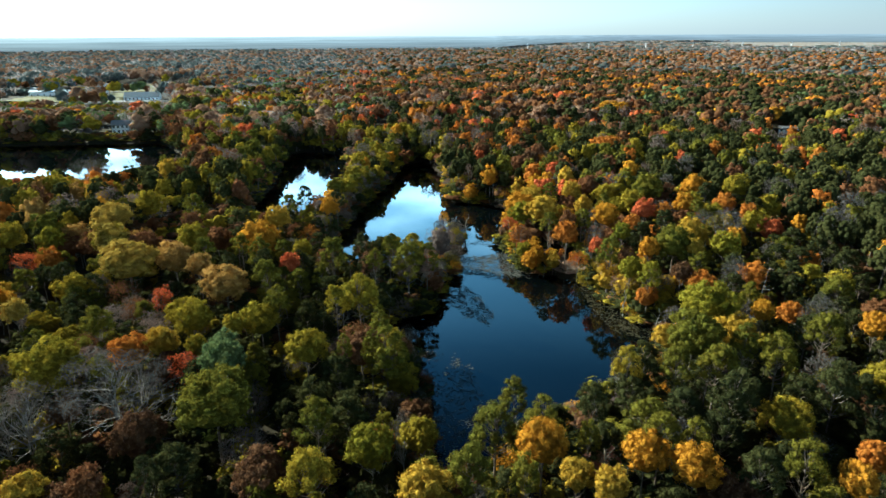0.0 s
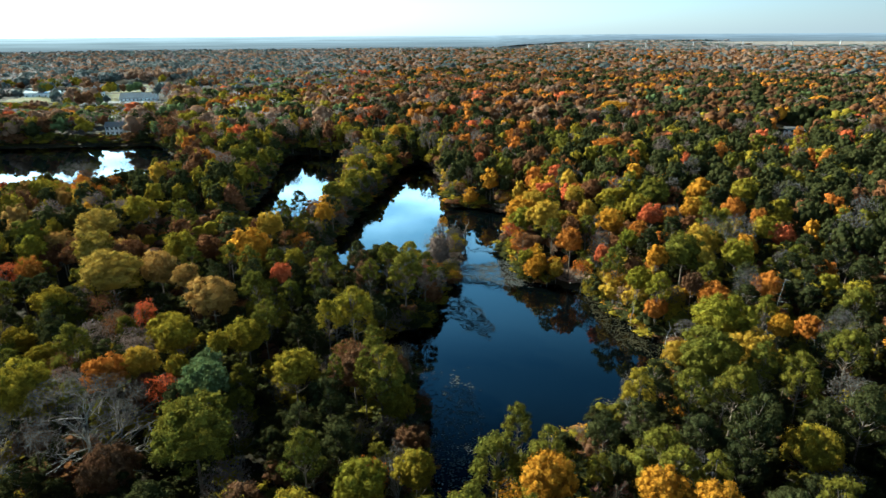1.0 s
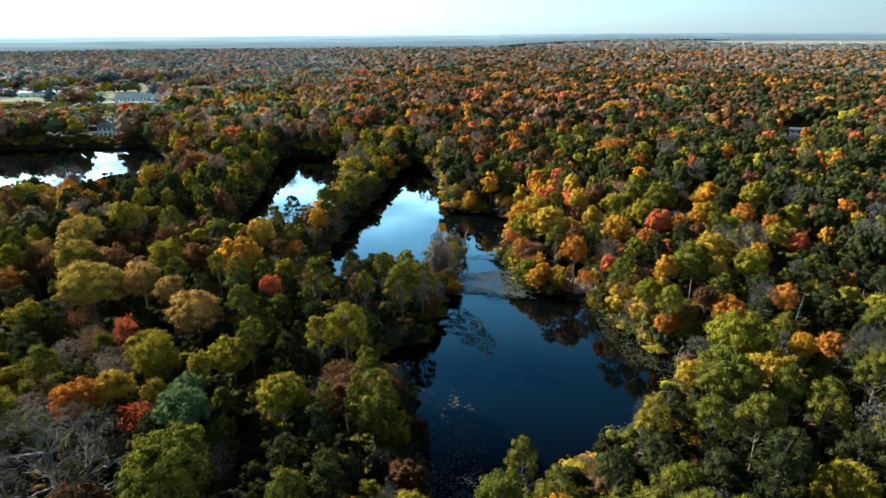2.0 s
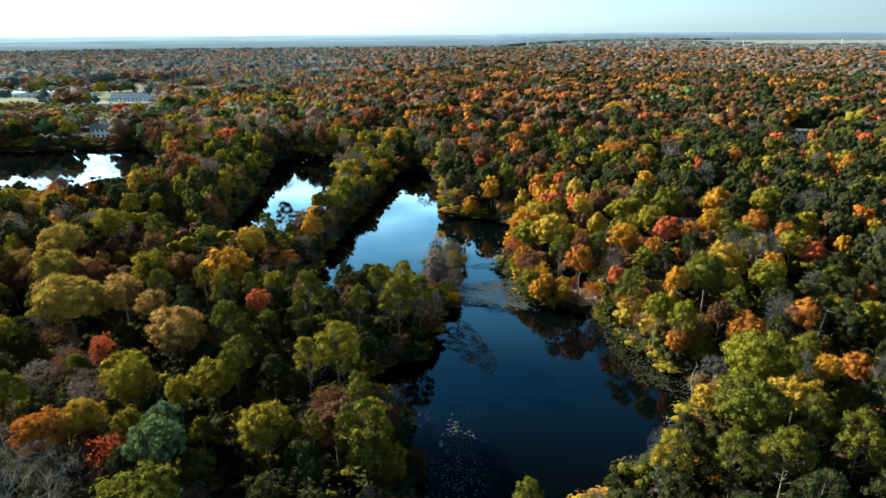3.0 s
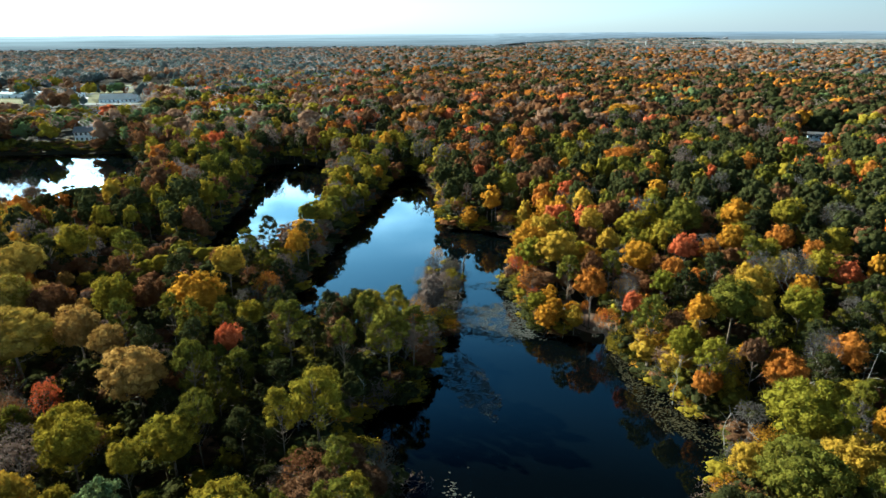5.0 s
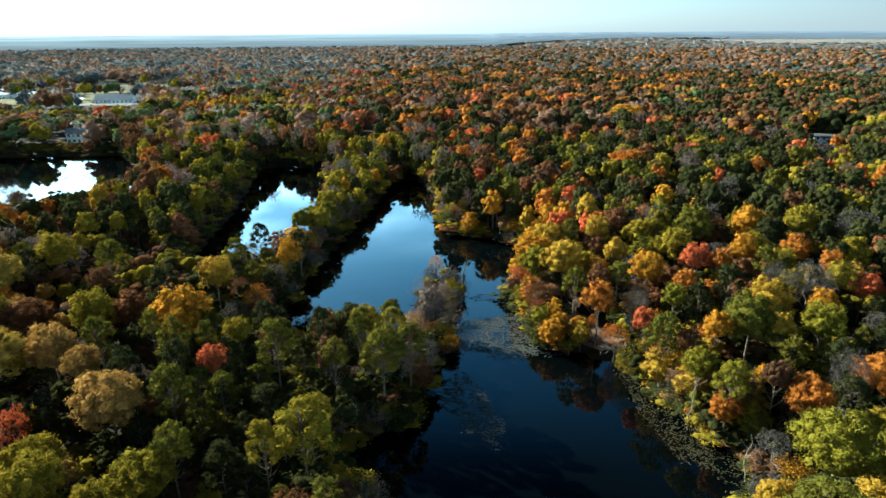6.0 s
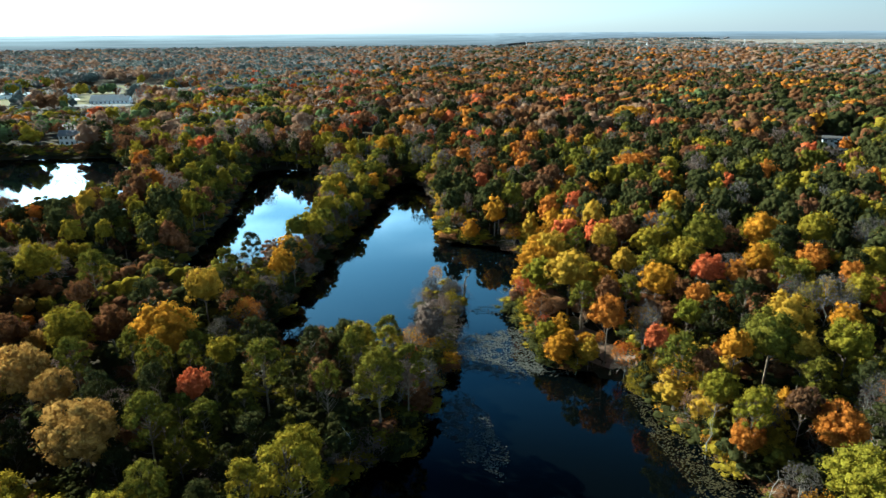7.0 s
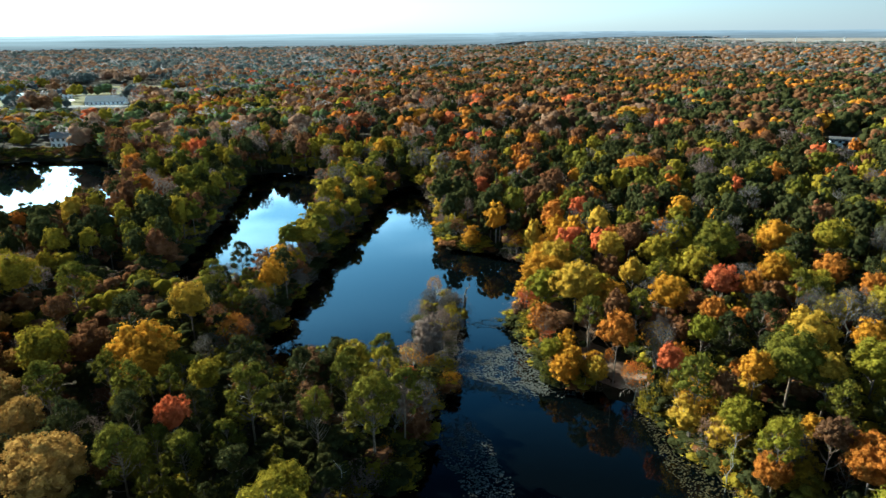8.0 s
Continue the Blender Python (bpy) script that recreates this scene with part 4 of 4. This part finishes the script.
def prism(bm, outline, y0, y1):
    """An outline in x and z, drawn out along y."""
    a = [bm.verts.new((x, y0, z)) for x, z in outline]
    b = [bm.verts.new((x, y1, z)) for x, z in outline]
    n = len(a)
    bm.faces.new(a)
    bm.faces.new(b[::-1])
    for k in range(n):
        bm.faces.new((a[(k + 1) % n], a[k], b[k], b[(k + 1) % n]))


def house(name, x, y, turn, w, d, eave, rise, wall_mat, roof_mat, label, columns=3, chimney=False, wing=0.0):
    """A gabled house with its ridge along its width, windows in the front and at the gables, and a door."""
    root = tagged(new(name), label, "house" if w < 20 else "building")
    root.matrix_basis = pose(x, y, float(height(x, y)) - 0.15, 0, 0, turn)
    bm = bmesh.new()
    prism(bm, [(-d / 2, 0), (d / 2, 0), (d / 2, eave), (0, eave + rise), (-d / 2, eave)], -w / 2, w / 2)
    bm.transform(Matrix.Rotation(radians(90), 4, "Z"))
    if wing:
        box(bm, w / 2, w / 2 + wing, -d / 2 + 1, d / 2 - 0.5, 0, eave * 0.6)
    part("wall", bm, wall_mat, root)
    bm = bmesh.new()
    k, t, o = rise / (d / 2), 0.25, 0.45
    for sgn in (-1, 1):
        prism(bm, [(0, eave + rise + 0.02), (sgn * (d / 2 + o), eave - k * o + 0.02), (sgn * (d / 2 + o), eave - k * o + t), (0, eave + rise + t)][::sgn], -w / 2 - o, w / 2 + o)
    bm.transform(Matrix.Rotation(radians(90), 4, "Z"))
    if wing:
        box(bm, w / 2 - 0.1, w / 2 + wing + 0.4, -d / 2 + 0.6, d / 2, eave * 0.6, eave * 0.6 + 0.25)
    roof = part("roof", bm, roof_mat, root)
    if chimney:
        bm = bmesh.new()
        box(bm, w * 0.2, w * 0.2 + 0.7, -0.35, 0.35, eave, eave + rise + 0.9)
        part("chimney", bm, BRICK, roof)

    def window(wx, wy, wz, ww, wh, side):
        bm = bmesh.new()
        for x0, x1, z0, z1 in ((-ww / 2 - 0.1, ww / 2 + 0.1, wh / 2, wh / 2 + 0.1), (-ww / 2 - 0.1, ww / 2 + 0.1, -wh / 2 - 0.1, -wh / 2),
                               (-ww / 2 - 0.1, -ww / 2, -wh / 2, wh / 2), (ww / 2, ww / 2 + 0.1, -wh / 2, wh / 2), (-0.04, 0.04, -wh / 2, wh / 2)):
            box(bm, x0, x1, -0.08, 0.0, z0, z1)
        fr = part("window", bm, WHITE, root)
        fr.matrix_basis = pose(wx, wy, wz, 0, 0, side)
        bm = bmesh.new()
        box(bm, -ww / 2, ww / 2, -0.05, -0.01, -wh / 2, wh / 2)
        part("pane", bm, GLASS, fr)

    storeys = 2 if eave > 4.5 else 1
    for s in range(storeys):
        for c in range(columns):
            if s == 0 and c == columns // 2:
                continue
            window((c + 0.5) / columns * w - w / 2, -d / 2 - 0.005, 1.5 + 2.7 * s, 1.2, 1.4, 0)
        window(-w / 2 - 0.005, 0, 1.5 + 2.7 * s, 1.0, 1.3, -90)
        if not wing:
            window(w / 2 + 0.005, 0, 1.5 + 2.7 * s, 1.0, 1.3, 90)
    bm = bmesh.new()
    box(bm, -0.5, 0.5, -0.06, 0.0, 0.1, 2.15)
    door = part("door", bm, DARK_ROOF, root)
    door.location = ((columns // 2 + 0.5) / columns * w - w / 2, -d / 2 - 0.005, 0)
    return root


house("house", -194.5, 364, 12, 9.6, 7, 5.2, 2.3, WHITE, SLATE, "white two-storey house with grey shingle roof by the lake", 4, True)
house("school_building", -276, 562, 14, 29, 15, 2.7, 4.0, WHITE, METAL_ROOF, "long low building with blue-grey metal roof by the field", 9)
house("house", -294, 478, 75, 9, 7, 4.8, 3.2, WHITE, SLATE, "white gabled house among trees", 3)
house("warehouse", -388, 606, 8, 34, 14, 4.0, 1.6, WHITE, METAL_ROOF, "low white hall with pale metal roof", 6)
house("house", -368, 662, 5, 16, 9, 4.6, 3.0, WHITE, SLATE, "cream house with pitched roof behind the hall", 4)
house("house", -269, 655, 20, 15, 9, 3.0, 2.2, WHITE, METAL_ROOF, "pale bungalow beside the field", 4)
house("house", -229, 634, -10, 14, 9, 3.0, 2.2, WHITE, SLATE, "white bungalow under trees beside the field", 4)
house("house", -328, 478, 20, 14, 9, 3.2, 2.4, WHITE, SLATE, "pale bungalow at the edge of the village", 4)
house("house", -340, 610, 30, 13, 9, 4.6, 2.8, WHITE, DARK_ROOF, "white house with dark roof beside the field", 4)
house("house", -420, 640, 0, 16, 10, 3.2, 2.2, WHITE, METAL_ROOF, "white bungalow in the village", 4)
house("house", 193, 344, -30, 11, 8, 4.6, 1.2, WHITE, DARK_ROOF, "white house with low dark roof in the pines", 4)
house("house", 204, 325, -25, 8, 6, 3.0, 1.8, WHITE, METAL_ROOF, "small white outbuilding with pale roof among pines", 3)
house("house", 152, 350, 10, 9, 7, 4.6, 2.2, WHITE, METAL_ROOF, "pale house half hidden behind a lime-green tree", 3)


def sheet(name, x0, x1, y0, y1, z, mat, label, category, n=24, ragged=0.0):
    """A patch of open land with an uneven edge, just over the ground."""
    cx, cy, a, b = (x0 + x1) / 2, (y0 + y1) / 2, (x1 - x0) / 2, (y1 - y0) / 2
    r = np.random.default_rng(int(abs(x0)) + 5)
    bm = bmesh.new()
    ring = []
    for k in range(n * 2):
        t = math.pi * k / n
        c, q = math.cos(t), math.sin(t)
        m = 1 / max(abs(c), abs(q)) ** 0.75 * (1 + ragged * r.uniform(-1, 1))
        ring.append(bm.verts.new((cx + a * c * m, cy + b * q * m, z)))
    bm.faces.new(ring)
    bmesh.ops.triangulate(bm, faces=bm.faces[:])
    me = bpy.data.meshes.new(name)
    bm.to_mesh(me)
    bm.free()
    return put(name, me, mat, label, category, "structure")


sheet("lawn", -380, -300, 640, 745, 1.75, GRASS, "pale yellow-green mown field beside the low building", "field", 24, 0.04)
sheet("lawn", -400, -290, 545, 628, 1.72, GRASS, "mown grass between the village buildings", "field", 24, 0.06)
sheet("pavement", -318, -250, 536, 552, 1.78, ASPHALT, "grey car park in front of the low building", "pavement", 12, 0.03)
sheet("marsh", 1330, 4300, 2500, 4300, 2.2, MARSH, "tan salt marsh beyond the woods", "marsh", 40, 0.05)

# the lane past the field
lane = [(-520, 900), (-470, 800), (-408, 720), (-376, 660), (-345, 622), (-322, 590), (-318, 560)]
bm = bmesh.new()
rows = []
for k, (x, y) in enumerate(lane):
    ax, ay = lane[max(k - 1, 0)]
    bx_, by_ = lane[min(k + 1, len(lane) - 1)]
    nrm = Vector((by_ - ay, ax - bx_)).normalized() * 3.2
    rows.append((bm.verts.new((x - nrm.x, y - nrm.y, 1.82)), bm.verts.new((x + nrm.x, y + nrm.y, 1.82))))
for p, q in zip(rows, rows[1:]):
    bm.faces.new((p[0], p[1], q[1], q[0]))
me = bpy.data.meshes.new("road")
bm.to_mesh(me)
bm.free()
put("road", me, plain_mat("pale gravel", (0.30, 0.285, 0.27), (0.36, 0.345, 0.32), 0.2), "pale lane along the field", "road", "structure")


def pylon(x, y, h=27.0):
    root = tagged(new("power_pylon"), "pale steel power pylon standing over the distant woods", "pylon", "power line")
    root.matrix_basis = pose(x, y, float(height(x, y)))
    for sx in (-1, 1):
        for sy in (-1, 1):
            v, f = tube([np.array([sx * 2.2, sy * 2.2, 0]), np.array([sx * 0.9, sy * 0.9, h * 0.6]), np.array([sx * 0.3, sy * 0.3, h])], [0.45, 0.4, 0.3], 4)
            leg = new("leg", mesh_np("leg", v, f))
            leg.data.materials.append(STEEL)
            leg.parent = root
    for k in (0.72, 0.85, 0.97):
        bm = bmesh.new()
        box(bm, -4.5, 4.5, -0.3, 0.3, h * k, h * k + 0.6)
        part("crossarm", bm, STEEL, root)


for px, py in ((250, 1975), (450, 2030), (646, 2078), (835, 2173), (1049, 2276), (1241, 2307), (1433, 2341)):
    pylon(px, py)

# a glowing backdrop with far land and haze painted in, nearer in the west than behind the marsh
FAR = bpy.data.materials.new("glowing painted far haze")
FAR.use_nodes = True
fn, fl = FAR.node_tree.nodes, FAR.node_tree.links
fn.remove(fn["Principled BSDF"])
# emission gives the haze its brightness; no sun or sky lights it
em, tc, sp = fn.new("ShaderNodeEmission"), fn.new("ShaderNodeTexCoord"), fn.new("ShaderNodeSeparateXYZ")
fl.new(tc.outputs["Object"], sp.inputs[0])


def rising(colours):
    """Painted haze: a colour that pales with the height."""
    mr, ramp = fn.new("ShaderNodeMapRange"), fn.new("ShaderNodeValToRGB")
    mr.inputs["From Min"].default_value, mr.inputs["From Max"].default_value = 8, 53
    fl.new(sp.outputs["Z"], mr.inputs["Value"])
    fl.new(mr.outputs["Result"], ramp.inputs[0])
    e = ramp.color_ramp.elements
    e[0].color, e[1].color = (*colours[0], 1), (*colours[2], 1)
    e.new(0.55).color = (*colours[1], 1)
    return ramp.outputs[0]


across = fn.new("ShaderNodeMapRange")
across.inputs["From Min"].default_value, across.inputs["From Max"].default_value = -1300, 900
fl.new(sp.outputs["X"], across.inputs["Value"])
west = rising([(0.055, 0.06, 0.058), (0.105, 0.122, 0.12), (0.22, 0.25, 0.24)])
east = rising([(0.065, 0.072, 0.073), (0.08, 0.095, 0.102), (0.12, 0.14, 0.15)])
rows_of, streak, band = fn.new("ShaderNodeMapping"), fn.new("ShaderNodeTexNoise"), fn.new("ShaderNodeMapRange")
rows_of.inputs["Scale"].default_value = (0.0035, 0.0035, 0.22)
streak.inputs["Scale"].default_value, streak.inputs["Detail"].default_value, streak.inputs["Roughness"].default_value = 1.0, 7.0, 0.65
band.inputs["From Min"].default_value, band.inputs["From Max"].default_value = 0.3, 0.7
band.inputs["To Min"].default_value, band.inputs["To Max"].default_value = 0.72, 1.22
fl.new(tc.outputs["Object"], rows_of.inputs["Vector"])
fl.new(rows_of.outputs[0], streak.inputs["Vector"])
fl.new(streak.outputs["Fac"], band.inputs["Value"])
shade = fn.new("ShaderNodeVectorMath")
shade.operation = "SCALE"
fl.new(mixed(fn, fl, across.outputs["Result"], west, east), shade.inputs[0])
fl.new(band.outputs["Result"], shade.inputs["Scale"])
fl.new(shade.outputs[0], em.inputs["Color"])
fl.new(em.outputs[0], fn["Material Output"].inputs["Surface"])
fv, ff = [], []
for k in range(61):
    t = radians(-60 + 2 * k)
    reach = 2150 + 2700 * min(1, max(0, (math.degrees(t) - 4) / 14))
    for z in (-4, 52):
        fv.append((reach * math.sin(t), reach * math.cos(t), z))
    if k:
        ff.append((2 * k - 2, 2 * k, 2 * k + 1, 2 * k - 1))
put("backdrop", mesh_np("backdrop", fv, ff), FAR, "glowing backdrop with hazy far land painted along the horizon", "backdrop", "structure")


# ---- lily pads on the water ----
def lilies(name, patches, mat, label, size):
    """Floating round leaves in patches of centre, radii, slant and number."""
    r = np.random.default_rng(len(label))
    vs = []
    for cx, cy, a, b, slant, n in patches:
        th = r.uniform(0, 6.283, n)
        q = np.sqrt(r.uniform(0, 1, n)) * (1 + 0.12 * np.sin(3 * th + cx) + 0.08 * np.sin(7 * th)) + 0.1 * np.abs(r.normal(size=n))
        u, v = a * q * np.cos(th), b * q * np.sin(th)
        c, s_ = math.cos(slant), math.sin(slant)
        x, y = cx + u * c - v * s_, cy + u * s_ + v * c
        gap = np.sin(x * 1.7 + 2 * np.sin(y * 0.9)) + np.sin(y * 2.1 + x * 0.6) + r.normal(size=n) * 0.9
        ok = (gap > -1.3) & (dry(x, y) < -0.1)
        for px, py in zip(x[ok], y[ok]):
            rad, lift = size * r.uniform(0.6, 1.3), r.uniform(0.01, 0.03)
            tilt = r.normal(size=2) * 0.12
            e = r.uniform(0.7, 1.0)
            k = np.arange(6) * 1.0472 + r.uniform(0, 1)
            dx, dy = np.cos(k) * rad, np.sin(k) * rad * e
            vs.append(np.stack([px + dx, py + dy, lift + np.abs(tilt[0] * dx + tilt[1] * dy)], 1))
    v = np.concatenate(vs)
    put(name, mesh_np(name, v, np.arange(len(v)).reshape(-1, 6)), mat, label, "lily pads", "stuff")


lilies("lily_pads", [(11.4, 145, 9.0, 8.0, 0.1, 4600), (19, 139, 4.5, 1.8, -0.2, 500), (5, 121.5, 3.4, 9, 0.3, 1700), (1, 80, 3.5, 16, -0.12, 1500), (11, 163, 4, 2.2, 0.2, 200)],
       PAD, "pale grey-green lily pads floating on the pond", 0.15)
lilies("lily_pads", [(34.4, 119, 2.8, 12.5, 0.16, 1500), (38.5, 107.5, 2.5, 4, 0.3, 300)],
       PAD_BROWN, "yellow-brown lily pads crowded along the bank", 0.135)


# ---- paths, shed, snags ----
def footpath(points, width, label):
    """A trodden strip laid over the ground."""
    pts = []
    for (ax, ay), (bx_, by_) in zip(points, points[1:]):
        n = max(2, int(math.hypot(bx_ - ax, by_ - ay) / 1.2))
        pts += [(ax + (bx_ - ax) * k / n, ay + (by_ - ay) * k / n) for k in range(n)]
    pts.append(points[-1])
    bm, rows = bmesh.new(), []
    for k, (x, y) in enumerate(pts):
        ax, ay = pts[max(k - 1, 0)]
        bx_, by_ = pts[min(k + 1, len(pts) - 1)]
        nrm = Vector((by_ - ay, ax - bx_)).normalized()
        w = width * (0.5 + 0.12 * math.sin(k * 1.3))
        row = []
        for q in (-1, -0.5, 0, 0.5, 1):
            px, py = x + nrm.x * w * q, y + nrm.y * w * q
            row.append(bm.verts.new((px, py, float(height(px, py)) + 0.07 - 0.05 * abs(q))))
        rows.append(row)
    for p, q in zip(rows, rows[1:]):
        for k in range(4):
            bm.faces.new((p[k], p[k + 1], q[k + 1], q[k]))
    me = bpy.data.meshes.new("footpath")
    bm.to_mesh(me)
    bm.free()
    put("footpath", me, SAND, label, "path", "structure")


footpath([(24.5, 156), (26.5, 151), (28.5, 145), (31.5, 140), (36, 137.5), (42, 136)], 6.0, "sandy clearing and footpath along the bank")
footpath([(46.5, 88), (48, 81), (51, 75), (53.5, 68), (54, 60)], 3.0, "trodden sandy path under the pines")

RED_ROOF = plain_mat("red-brown roof", (0.20, 0.06, 0.045), (0.26, 0.09, 0.06), 2.0, 0.8, 0.2)
house("garden_shed", 19.5, 64.5, 35, 4.2, 3.4, 2.5, 1.5, BRICK, RED_ROOF, "small shed with red-brown roof under yellow trees", 2)


def snag(x, y, h, lean, turn, seed, label, mat=DEAD_BARK, girth=0.075):
    """A dead standing or fallen trunk with broken limbs."""
    r = np.random.default_rng(seed)
    root = tagged(new("dead_tree"), label, "dead tree", "dead trees of the banks")
    root.matrix_basis = pose(x, y, max(float(height(x, y)), -0.3), 0, lean, turn)
    pts = [np.array([r.normal() * 0.08 * k, r.normal() * 0.08 * k, h * k / 5]) for k in range(6)]
    v, f = tube(pts, [girth * (1.25 - 0.2 * k) for k in range(6)], 6)
    pieces = [("trunk", (v, f))]
    for k in (1, 2, 2, 3, 3, 3, 4, 4, 4, 5, 5):
        start = pts[k] - (pts[k] - pts[k - 1]) * r.uniform(0, 0.9)
        way, reach = unit(r.normal(size=3) * [1, 1, 0.45] + [0, 0, 0.75]), h * r.uniform(0.1, 0.24)
        bow = [start + way * reach * q + r.normal(size=3) * reach * 0.09 * q + np.array([0, 0, 0.22 * reach * q * q]) for q in (0, 0.35, 0.7, 1.0)]
        pieces.append(("limb", tube(bow, [girth * 0.42, girth * 0.3, girth * 0.2, girth * 0.06], 4)))
    for name, (vv, ff) in pieces:
        ob = new(name, mesh_np(name, vv, ff, True))
        ob.data.materials.append(mat)
        ob.parent = root


snag(23.5, 137.2, 3.2, 8, 20, 1, "bleached dead trunk standing at the water's edge")
snag(19.5, 157, 6.5, -78, 15, 2, "bleached fallen trunk leaning into the pond")
snag(5.0, 168, 6.0, 12, 0, 3, "brown broken snag at the tip of the spit", BARK, 0.26)
snag(15.5, 165, 6.5, 6, 60, 4, "pale leafless snag beside the cove")
snag(18, 163, 5.0, -10, 130, 5, "pale leafless snag beside the cove")
snag(33, 133, 5.5, 14, 200, 6, "bleached dead trunk on the bank")
snag(37, 115, 8.0, 4, 250, 7, "pale dead tree on the bank among golden leaves")
snag(40.5, 104, 7.5, -6, 300, 8, "pale dead tree on the bank among golden leaves")
snag(-12, 113, 6.5, 5, 40, 9, "pale leafless trunk at the edge of the peninsula")
snag(61, 107, 13, 3, 70, 10, "tall pale dead tree among green crowns")
